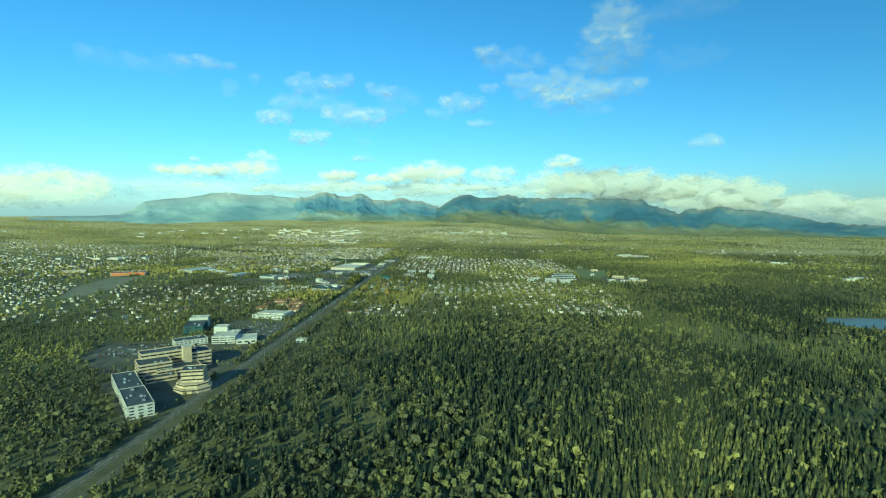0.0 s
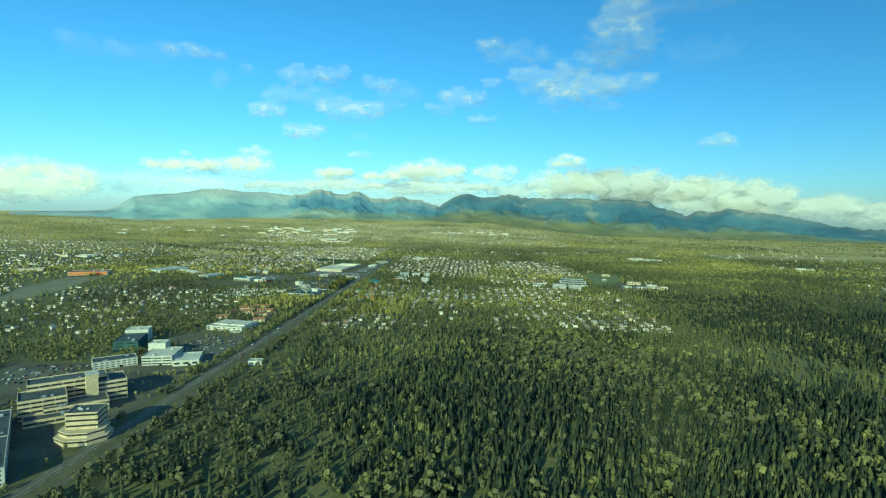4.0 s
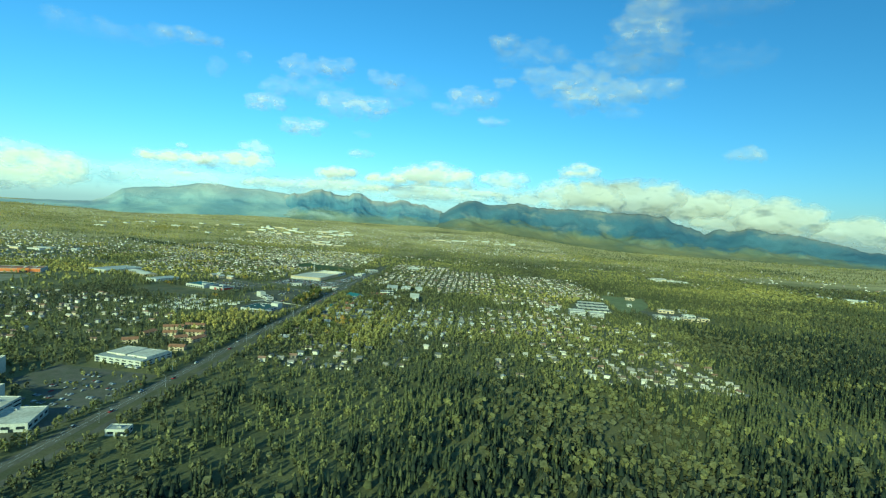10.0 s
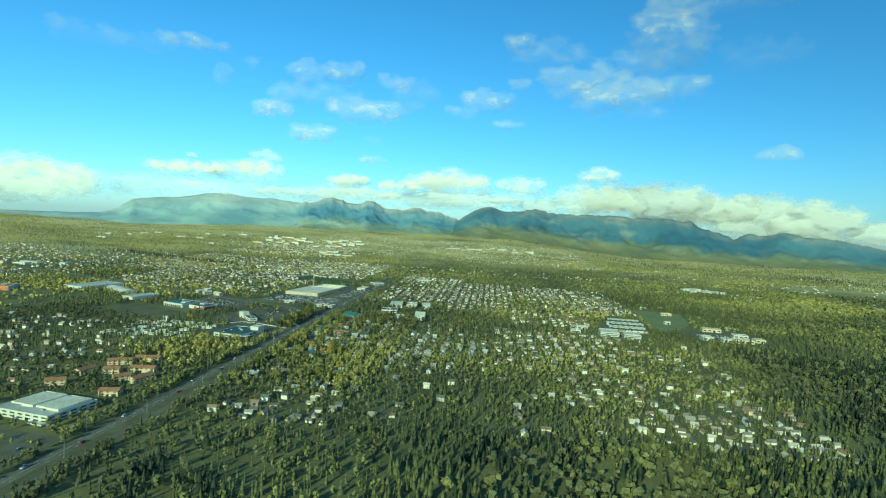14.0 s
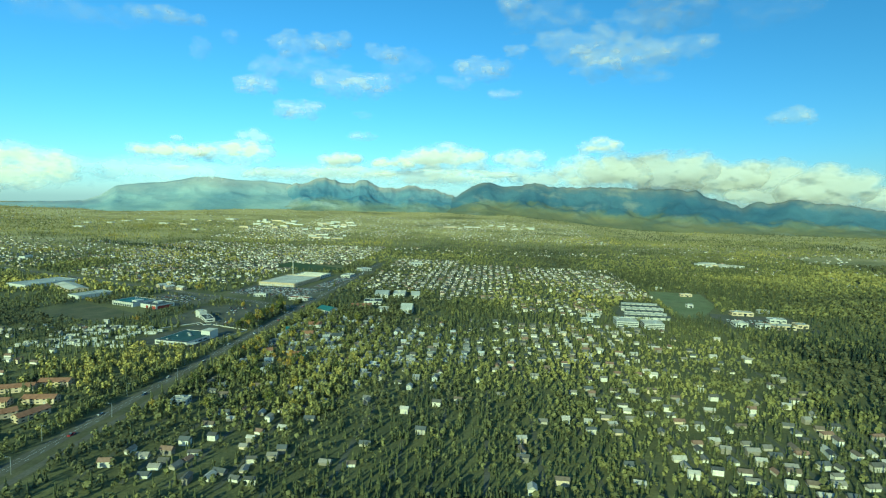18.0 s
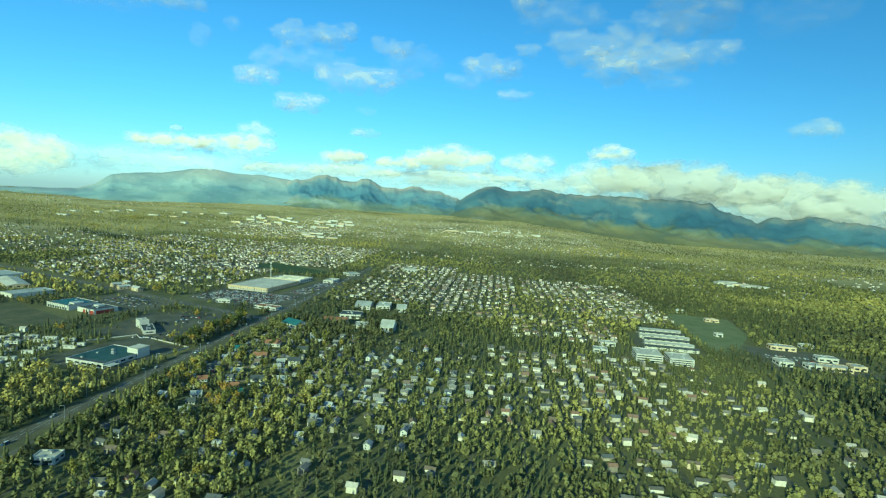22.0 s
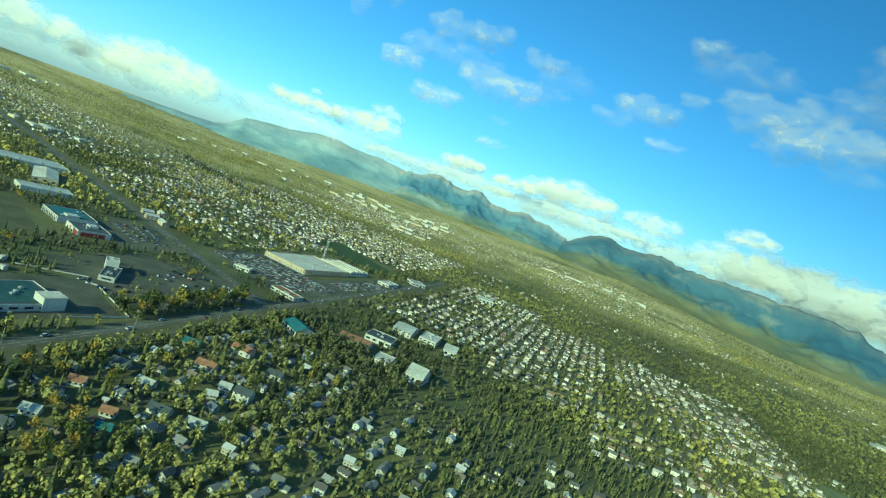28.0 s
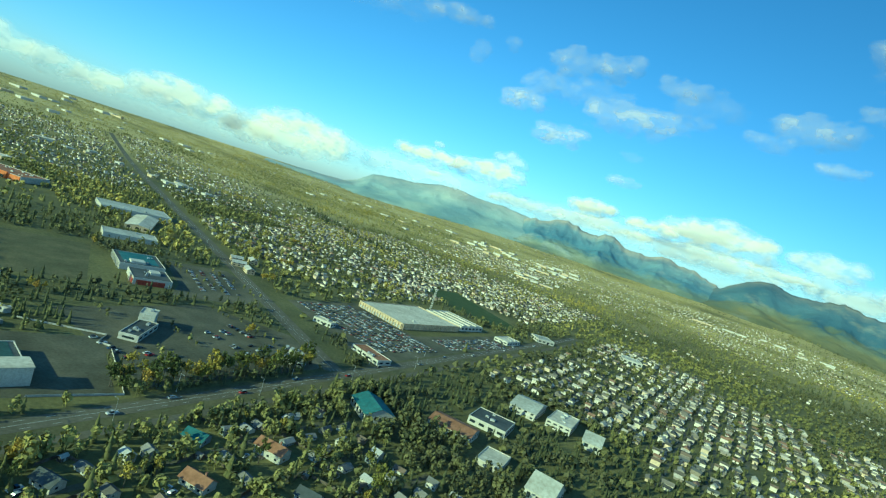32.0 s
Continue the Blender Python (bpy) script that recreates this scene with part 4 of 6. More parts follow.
def orange_store():
    t = hall("hardware_store", "huge hardware store with an orange front and a dark roof", -914, 1414, 82, 46, 9, 25, M_CONCRETE, M_RUST, 0, 7, plant=9, seed=22)
    part("orange_band", Shape(M_ORANGE).box(0, -23.4, 1.2, 80, 0.7, 6.4), t, "orange fascia band")
    part("orange_portal", Shape(M_ORANGE).box(12, -24.7, 0, 20, 3, 9), t, "orange entrance portal")
    part("portal_glass", Shape(M_GLASS).box(12, -26.3, 0.2, 14, 0.2, 4), t)
    hall("garden_shop", "long cream garden shop with a pale roof beyond the store", -1098, 1452, 60, 28, 6, 30, M_TAN, M_WHITE_ROOF, 0, 6, plant=2, seed=23)


orange_store()


def box_store():
    t = hall("superstore", "vast superstore with a pale cream flat roof", -359, 1631, 74, 104, 7, -9, M_TAN, M_WHITE_ROOF, 0, 7, plant=3, seed=24, rim=0.9)
    for k in range(17):
        part("pier", Shape(M_TAN).box(-35 + 4.4 * k, -52.4, -0.3, 1.2, 1.0, 6.4), t)
        if k < 16:
            part("loading_door", Shape(M_STEEL).box(-32.8 + 4.4 * k, -52.1, 0, 2.8, 0.3, 3.4), t)
    for k in range(22):
        part("pier", Shape(M_TAN).box(37.4, -50 + 4.7 * k, -0.3, 1.0, 1.3, 6.4), t)
    w = hall("superstore_wing", "lower wing of the superstore with long roof lights", -343, 1713, 62, 47, 7, -9, M_TRIM, M_GREY_ROOF, 1, 6, plant=2, seed=25)
    for k in range(3):
        part("roof_light", Shape(M_WHITE_ROOF).box(2, -15 + 13.5 * k, 5.9, 54, 4, 1.3), w, "long white roof light")
    p = thing("chimney_mast", "tall pale lattice mast beside the superstore", "mast", pose(-391, 1728, 0))
    for k in range(4):
        a = radians(45 + 90 * k)
        part("leg", Shape(M_TRIM).tube(1.4 * math.cos(a), 1.4 * math.sin(a), 0, 30, 0.22, 0.16, 6), p)
    for k in range(9):
        part("brace", Shape(M_TRIM).box(0, 0, 3 + 3.1 * k, 2.6, 2.6, 0.2, radians(0)), p)
    part("platform", Shape(M_TRIM).box(0, 0, 30, 4.6, 4.6, 0.9), p)
    part("beacon", Shape(M_RED).tube(0, 0, 30.9, 32, 0.4, 0.3, 8), p, "red warning light")
    paved("parking_lot_7", "dark asphalt car park of the superstore", [(-420, 1488), (-264, 1440), (-264, 1740), (-292, 1745), (-310, 1572), (-412, 1590)])
    paved("playing_field", "green mown playing field", [(-420, 1812), (-320, 1806), (-300, 1856), (-480, 1960), (-500, 1890)], M_TURF, 0.05, "field")
    keep(-345, 1610, 130, 300), keep(-400, 1880, 130, 90)


box_store()
hall("strip_mall", "brown-roofed row of shops with a white front", -277, 1455, 36, 15, 4.6, -12, M_TRIM, M_RUST, 1, 5, plant=3, seed=26)
hall("depot", "long white depot building", -352, 1474, 20, 9, 5, 10, M_TRIM, M_WHITE_ROOF, 1, 3, plant=1, seed=27)
hall("kiosk", "white filling station kiosk", -281, 1371, 15, 10, 4.6, 30, M_TRIM, M_WHITE_ROOF, 1, 4, plant=2, seed=28)

# shops and offices east of the avenue
lodge("teal_shop", "shop with a steep teal metal roof", -203, 1366, 26, 20, 5.5, 4.0, -30, M_TRIM, M_TEAL, 1)
lodge("rust_shop", "white shop with a rust-brown roof", -163, 1405, 30, 20, 5, 2.6, 8, M_TRIM, M_RUST, 1)
hall("dark_shop", "white-walled shop with a dark flat roof", -154, 1446, 28, 26, 6, 8, M_TRIM, M_DARK_ROOF, 1, 5, plant=3, seed=29)
lodge("grey_shop", "grey hipped shop building", -153, 1516, 22, 36, 6, 4, 5, M_CONCRETE, M_GREY_ROOF, 2)
hall("motel", "white two-storey motel with a pale roof", -124, 1521, 20, 34, 7, 5, M_TRIM, M_WHITE_ROOF, 2, 4, plant=4, seed=30)
lodge("church", "white gabled church hall", -95, 1508, 14, 22, 6, 5, 8, M_TRIM, M_GREY_ROOF, 1, "church")
lodge("church", "white church with a steep pale gable", -90, 1384, 16, 22, 7, 7, 0, M_TRIM, M_GREY_ROOF, 1, "church")
hall("carport", "open white carport on posts", -127, 1394, 16, 24, 3.6, 8, M_TRIM, M_WHITE_ROOF, 0, 4, plant=0, seed=31)
hall("pavilion", "white flat-roofed pavilion among trees", -158, 1972, 30, 30, 7, 20, M_TRIM, M_WHITE_ROOF, 1, 5, plant=3, seed=32)
hall("pavilion", "square white hall among parked cars", -262, 1842, 26, 26, 6, 45, M_TRIM, M_GREY_ROOF, 1, 5, plant=2, seed=33)
hall("row_of_shops", "low white shops beside the superstore", -272, 1735, 20, 34, 5, -6, M_TRIM, M_WHITE_ROOF, 1, 5, plant=3, seed=34)
hall("shop", "small white shop beside the avenue", -213, 1009, 13, 10, 4.6, 12, M_TRIM, M_WHITE_ROOF, 1, 4, plant=1, seed=35)

# business park at the edge of the eastern woods
for k, (cx, cy, sx, sy, h) in enumerate(((409, 1451, 30, 14, 6), (372, 1373, 16, 18, 6), (399, 1365, 14, 14, 6), (423, 1364, 30, 16, 6), (437, 1406, 22, 14, 6), (451, 1473, 16, 10, 5), (453, 1376, 15, 14, 6), (180, 1400, 18, 12, 5), (165, 1365, 16, 14, 5), (384, 1612, 20, 10, 5), (357, 1680, 14, 9, 5), (352, 1503, 9, 9, 5))):
    hall("business_unit", "low pale business unit with a flat roof", cx, cy, sx, sy, h, -6 + 3 * (k % 4), M_TRIM if k % 3 else M_TAN, M_WHITE_ROOF if k % 2 else M_GREY_ROOF, 1, 5, "building", "business units", 3, 40 + k)
hall("office_building", "three-storey concrete office building with ribbon windows", 214, 1350, 28, 30, 9.5, -4, M_CONCRETE, M_WHITE_ROOF, 3, 12, plant=4, seed=36, share=0.94)
hall("office_building", "three-storey concrete office building with a pale roof", 247, 1344, 25, 28, 8.5, -4, M_CONCRETE, M_WHITE_ROOF, 3, 12, plant=4, seed=37, share=0.94)
for k in range(6):
    lodge("row_house", "long white row of houses with a pale roof", 256 + 3 * k, 1398 + 20 * k, 62 - 4 * (k % 3), 7.5, 4.0, 1.4, -4, M_TRIM, M_GREY_ROOF if k % 2 else M_DARK_ROOF, 2, "row houses", "rows of houses at the wood's edge", 9.0)
paved("parking_lot_8", "asphalt car park of the business park", [(215, 1400), (290, 1392), (298, 1530), (255, 1533), (222, 1440)], M_GRAVEL)
paved("parking_lot_9", "asphalt yard between business units", [(350, 1350), (470, 1350), (470, 1440), (360, 1455)], M_GRAVEL, z=0.04)
paved("mown_field", "mown grass field beside the woods", [(305, 1410), (345, 1425), (400, 1520), (420, 1640), (330, 1660), (310, 1550)], M_FIELD, 0.03, "field")
keep(258, 1430, 76, 100), keep(410, 1400, 110, 90), keep(360, 1540, 70, 190, radians(-10))

# lake
M_WATER, nt_, b_ = material("lake_water", 0.32)
b_.inputs["Base Color"].default_value = (0.16, 0.17, 0.14, 1)
bump(nt_, b_, noise_tex(nt_, 0.6, 3), 0.15, 0.1)
lake = [(680 + 95 * math.cos(a) * (1 + 0.15 * math.sin(3 * a)), 884 + 50 * math.sin(a) * (1 + 0.1 * math.cos(2 * a)) - 0.35 * (105 * math.cos(a)) * 0.2) for a in [2 * math.pi * k / 40 for k in range(40)]]
solid("water", Shape(M_WATER).prism(lake, -0.4, 0.05), "still grey-blue lake among the woods", "lake", kind="structure")
keep(680, 884, 195, 105)


# ---- distant sheds ----
def distant(n, x0, x1, y0, y1, seed, label, big=1.0):
    r = random.Random(seed)
    for k in range(n):
        x, y = r.uniform(x0, x1), r.uniform(y0, y1)
        sx, sy, h = big * r.uniform(12, 46), big * r.uniform(10, 24), big * r.uniform(3, 5.5)
        t = thing("distant_shed", label, "building", Matrix.Translation((x, y, float(swell(x, y)))) @ Matrix.Rotation(r.uniform(-0.25, 0.25), 4, "Z"), "distant sheds")
        part("wall", Shape(r.choice((M_TRIM, M_TRIM, M_CONCRETE, M_TAN))).box(0, 0, -3, sx, sy, h + 3), t)
        part("roof", Shape(r.choice((M_WHITE_ROOF, M_GREY_ROOF, M_WHITE_ROOF))).box(0, 0, h, sx + 0.6, sy + 0.6, 0.5), t)
        keep(x, y, sx + 10, sy + 20)


distant(34, -1130, -600, 2960, 3350, 1, "long white shed in the distant business quarter", 1.25)
distant(10, -760, -560, 2600, 2800, 2, "white shed beyond the houses")
distant(12, -1900, -1200, 2600, 3300, 3, "white shed far across the plain")
distant(10, -3100, -2300, 2200, 2900, 4, "white shed far across the plain")
distant(24, -3600, -2500, 1700, 2700, 11, "white airport shed far across the plain", 2.0)
distant(12, -200, 260, 3250, 3400, 5, "pale distant shed below the hills")
distant(8, 560, 700, 2080, 2180, 6, "white building in a clearing of the woods")
distant(5, 1000, 1180, 1850, 1960, 7, "white building in a clearing of the woods")
distant(6, 980, 1080, 1440, 1520, 8, "white building in a clearing of the woods")
distant(8, -1640, -1400, 1700, 1830, 9, "pale storage shed beside the cross street")
distant(8, -1300, -1150, 1800, 1900, 10, "pale storage shed beside the cross street")


# ---- scatter: trees and houses by district ----
rng = np.random.default_rng(11)


def soft_box(x, y, x0, x1, y0, y1, edge=60.0):
    f = np.minimum(np.minimum(x - x0, x1 - x), np.minimum(y - y0, y1 - y)) / edge + 0.5
    return np.clip(f, 0, 1)


def patches(x, y, scale, seed):
    out = np.zeros(len(x))
    for k in range(len(x)):
        out[k] = noise.noise(Vector((x[k] * scale, y[k] * scale, seed)))
    return out


DISTRICTS = [  # x0, x1, y0, y1, share of plots built on, whether its streets run along the flight
    (-222, -110, 890, 1120, 0.72, True), (-110, -20, 880, 1120, 0.5, True), (-222, -20, 1120, 1340, 0.66, True), (-20, 310, 900, 1120, 0.5, True), (-20, 310, 1120, 1350, 0.66, True), (-60, 92, 1490, 1990, 0.95, True), (92, 310, 1560, 1960, 0.74, True), (-220, -60, 1560, 2100, 0.72, True), (60, 212, 1400, 1555, 0.85, True),
    (-1050, -320, 1900, 2450, 0.66, False), (-860, -430, 1590, 1900, 0.72, False), (-1000, -480, 800, 1230, 0.36, False), (-2300, -1000, 1000, 2350, 0.36, False), (-900, 500, 2750, 3700, 0.30, False),
    (500, 1500, 1750, 2900, 0.07, False), (-2600, -900, 2800, 3900, 0.05, False), (-480, -400, 930, 1250, 0.36, False), (-400, 500, 2250, 2480, 0.10, False), (-1050, -560, 2600, 3050, 0.62, False)]


def built_up(x, y):
    b = np.zeros(len(x))
    for x0, x1, y0, y1, p, _ in DISTRICTS:
        b = np.maximum(b, p * soft_box(x, y, x0, x1, y0, y1))
    return b


def street_gap(p):
    return (28, 10.5) if p > 0.7 else (33, 12.5)


def plots():
    """House plots along the streets of each district: x, y, turn."""
    out = []
    for x0, x1, y0, y1, p, along in DISTRICTS:
        gap, lot = street_gap(p)
        a0, a1, b0, b1 = (x0, x1, y0, y1) if along else (y0, y1, x0, x1)
        for a in np.arange(a0 + 16, a1, gap):
            for side in (-1, 1):
                for b in np.arange(b0 + 8, b1, lot):
                    row, place = a + side * (gap * 0.27 + rng.uniform(-2.5, 2.5)), b + rng.uniform(-3.5, 3.5)
                    x, y = (row, place) if along else (place, row)
                    if rng.random() < p * (0.95 + 1.1 * noise.noise(Vector((x * 0.0055, y * 0.0055, 1.5)))):
                        out.append((x, y, rng.choice([0, 0, 1]) * math.pi / 2 + rng.uniform(-0.2, 0.2)))
    o = np.array(out)
    return o[free(o[:, 0], o[:, 1], 7)]


def trees(n, x0, x1, y0, y1):
    x, y = rng.uniform(x0, x1, n), rng.uniform(y0, y1, n)
    d = np.hypot(x, y - 420)
    ok = (d < 4460) & free(x, y, 3)
    return x[ok], y[ok]


def near_plot(x, y, P, r):
    """Whether a tree would stand inside a house."""
    cell = {}
    for k, (a, b) in enumerate(P[:, :2]):
        cell.setdefault((int(a // 20), int(b // 20)), []).append(k)
    bad = np.zeros(len(x), dtype=bool)
    for i in range(len(x)):
        cx, cy = int(x[i] // 20), int(y[i] // 20)
        for dx in (-1, 0, 1):
            for dy in (-1, 0, 1):
                for k in cell.get((cx + dx, cy + dy), ()):
                    if abs(P[k, 0] - x[i]) < r and abs(P[k, 1] - y[i]) < r:
                        bad[i] = True
    return bad


OWN = [  # houses beside the avenue: x, y, length, depth, wall height, turn, roof, label
    (-217, 1251, 15, 11, 3.2, 20, M_TEAL, "white house with a blue-green metal roof"), (-187, 1232, 18, 11, 3.4, 12, M_RUST, "pale duplex with a rust-brown roof"),
    (-192, 1275, 22, 12, 4.6, 12, M_RUST, "long house with a brown roof and a white gable end"), (-147, 1219, 15, 12, 5.6, 10, M_DARK_ROOF, "white two-storey house with a dark roof"),
    (-186, 1183, 14, 9, 3.0, 10, M_GREY_ROOF, "cream bungalow with a pale grey roof"), (-189, 1122, 11, 8, 3.0, 25, M_GREY_ROOF, "small white house with a grey roof"),
    (-185, 1108, 9, 7, 2.8, 15, M_DARK_ROOF, "small white timber cabin"), (-203, 1155, 11, 8, 3.2, 30, M_RUST, "small cream house with a brown roof"),
    (-161, 1136, 9, 7, 2.6, 35, M_TEAL, "small shed with a teal roof"), (-171, 1147, 10, 7, 3.0, 25, M_RUST, "small house with a red-brown roof"),
    (-159, 1205, 9, 7, 2.8, 40, M_TRIM, "little white gabled garage"), (-161, 1220, 10, 8, 3.0, 20, M_GREY_ROOF, "small pale gabled house"),
    (-160, 1168, 16, 9, 3.0, 12, M_DARK_ROOF, "long bungalow with a dark roof and white wall"), (-140, 1173, 14, 9, 3.0, 15, M_GREY_ROOF, "bungalow with a grey roof"),
    (-211, 1188, 14, 9, 3.0, 15, M_DARK_ROOF, "white bungalow with a dark roof"), (-156, 1265, 15, 10, 3.4, 12, M_DARK_ROOF, "white house with a dark roof"), (-181, 1092, 9, 6, 2.6, 30, M_GREY_ROOF, "little white garden shed")]
for x, y, a, b, h, turn, roof, label in OWN:
    keep(x, y, a + 3, b + 3, radians(turn))

PLOTS = plots()
LEAFY_NEAR = [broadleaf_template(rng, 40, 0.085) for _ in range(6)]
LEAFY = [broadleaf_template(rng, 13, 0.15) for _ in range(6)]
LEAFY_FAR = [broadleaf_template(rng, 7, 0.205) for _ in range(6)]
SPRUCE = [spruce_template(rng, 3, 6) for _ in range(6)]
SPRUCE_FAR = [spruce_template(rng, 2, 5) for _ in range(5)]


def plant(name, n, x0, x1, y0, y1, big=1.0, far=False, label=("", ""), spruce=0.0, needles=None, mean_tint=0.42):
    x, y = trees(n, x0, x1, y0, y1)
    b = built_up(x, y)
    w = patches(x, y, 0.006, 2.0) + 0.5 * patches(x, y, 0.025, 5.0)
    keep_it = rng.random(len(x)) < np.where(b > 0.05, 0.86 - 0.15 * b + 0.3 * w, 0.85 + 0.4 * w)
    x, y, w, b = x[keep_it], y[keep_it], w[keep_it], b[keep_it]
    q = ~near_plot(x, y, PLOTS, 4.4)
    x, y, w, b = x[q], y[q], w[q], b[q]
    leaf = rng.random(len(x)) < np.clip(0.55 + 0.9 * patches(x, y, 0.004, 9.0) - spruce, 0.04, 0.9)
    if needles:
        q = rng.random(len(x)) < np.clip(3 * (0.95 - np.hypot((x - x0 / 2 - x1 / 2) / (x1 - x0), (y - y0 / 2 - y1 / 2) / (y1 - y0)) * 2 + 0.7 * patches(x, y, 0.007, 3.0) + 0.5 * patches(x, y, 0.03, 3.0)), 0, 1)
        x, y, b, leaf = x[q], y[q], b[q], leaf[q]
    # Far crowns grow paler to the west: hazy brightness put into the tint.
    tint = np.clip(rng.normal(mean_tint, 0.055, len(x)) + 0.65 * patches(x, y, 0.003, 4.0) + 0.35 * patches(x, y, 0.012, 6.0) + (0.2 * np.clip((-x - 250) / 500, 0, 1) if far else 0), 0, 1)
    h = rng.uniform(6, 11.5, len(x)) * big * (1 - 0.3 * b)
    if far and y1 == 2500:
        h *= 1 - 0.3 * np.clip((y - 1500) / 1000, 0, 1)
    wd = rng.uniform(0.75, 1.15, len(x)) * (1.35 if far else 1.0)
    rows = np.stack([x, y, h, wd, tint], 1)
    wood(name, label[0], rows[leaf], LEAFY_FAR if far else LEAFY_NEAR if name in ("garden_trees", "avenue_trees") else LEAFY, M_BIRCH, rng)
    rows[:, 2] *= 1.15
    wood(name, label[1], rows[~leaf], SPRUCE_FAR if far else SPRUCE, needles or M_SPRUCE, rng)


A = ("birch and aspen wood turning yellow in autumn", "dark green spruce wood")
plant("wood", 17500, -700, -40, 250, 1450, 0.88, False, A, -0.26, None, 0.14)
# Unseen ground below the flight, darkened by the shade tone of its needles.
plant("dark_wood", 15000, -190, 480, 20, 900, 1.1, True, ("scattered birches among spruces", "dense dark green spruce wood"), 0.75, M_DARK_SPRUCE, 0.05)
plant("wood", 8500, -40, 310, 880, 1500, 0.8, False, A, 0.2, None, 0.2)
plant("wood", 15000, 300, 800, 500, 2000, 0.95, False, A, 0.12, None, 0.16)
plant("dark_wood", 7000, 290, 760, 700, 1330, 1.1, True, ("scattered birches among spruces", "dense dark green spruce wood"), 0.75, M_DARK_SPRUCE, 0.05)
plant("wood", 3500, -700, 800, -250, 500, 1.0, True, A, 0.15, None, 0.22)
plant("wood", 5000, -40, 300, 250, 900, 0.95, True, A, 0.3, None, 0.15)
plant("wood", 12500, 800, 1700, 500, 2200, 1.1, True, A, 0.05, None, 0.24)
plant("wood", 27000, -1100, 1000, 1450, 2500, 0.95, True, A, -0.1, None, 0.36)
plant("wood", 16000, -2400, -700, 300, 2500, 1.0, True, A, 0.0, None, 0.4)
for x0, x1 in ((-277, -264), (-237, -224)):
    plant("avenue_trees", 750, x0, x1, 250, 1460, 0.8, False, ("birches turning yellow along the avenue", "spruces along the avenue"), -0.4, None, 0.36)
plant("garden_trees", 2600, -222, 310, 880, 1350, 0.75, True, ("birches between the houses of the town", "spruces between the houses of the town"), 0.15, None, 0.2)
plant("garden_trees", 3600, -220, 310, 1400, 2000, 0.75, True, ("birches between the houses of the town", "spruces between the houses of the town"), 0.15, None, 0.25)
plant("garden_trees", 1900, -235, -90, 980, 1400, 1.25, False, ("birches between the houses beside the avenue", "spruces between the houses beside the avenue"), -0.22, None, 0.38)
# Far woods get higher tints: yellow leaf plus the paleness of haze.
FAR = ("far birch wood in yellow autumn leaf, brightened as by haze", "far dark spruce wood")
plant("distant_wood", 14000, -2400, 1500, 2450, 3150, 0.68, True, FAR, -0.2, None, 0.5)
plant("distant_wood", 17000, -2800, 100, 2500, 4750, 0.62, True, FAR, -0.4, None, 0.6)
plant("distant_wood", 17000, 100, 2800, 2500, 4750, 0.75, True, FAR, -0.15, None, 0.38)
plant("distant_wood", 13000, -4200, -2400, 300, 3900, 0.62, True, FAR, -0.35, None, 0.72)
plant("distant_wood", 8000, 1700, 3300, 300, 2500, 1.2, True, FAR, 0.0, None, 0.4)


# golden clumps and a belt of spruces among the houses
CLUMPS = ((-325, 1085, 70), (-300, 1130, 40), (-345, 1060, 40), (-743, 1779, 60), (-1466, 2868, 90), (-483, 1751, 40), (-539, 2119, 60), (-640, 1960, 40), (-980, 2300, 70), (-400, 2560, 60), (-1250, 2050, 50), (-610, 1590, 40))
gx = np.concatenate([x + rng.normal(0, 16 + n / 4, n) for x, y, n in CLUMPS])
gy = np.concatenate([y + rng.normal(0, 16 + n / 4, n) for x, y, n in CLUMPS])
u = rng.uniform(0, 1, 420)
sx, sy = -1350 + 560 * u + rng.normal(0, 22, 420), 2360 - 210 * u + rng.normal(0, 22, 420)
for bx, by, name, label, kinds_, mat in ((gx, gy, "golden_birches", "clumps of golden autumn birches among the houses", LEAFY_NEAR, M_BIRCH), (sx, sy, "spruce_belt", "belt of dark spruces among the houses", SPRUCE_FAR, M_DARK_SPRUCE)):
    ok = free(bx, by, 3) & ~near_plot(bx, by, PLOTS, 5)
    n = int(ok.sum())
    wood(name, label, np.stack([bx[ok], by[ok], rng.uniform(8, 13, n), rng.uniform(0.8, 1.2, n), rng.uniform(0.75, 1.0, n)], 1), kinds_, mat, rng)


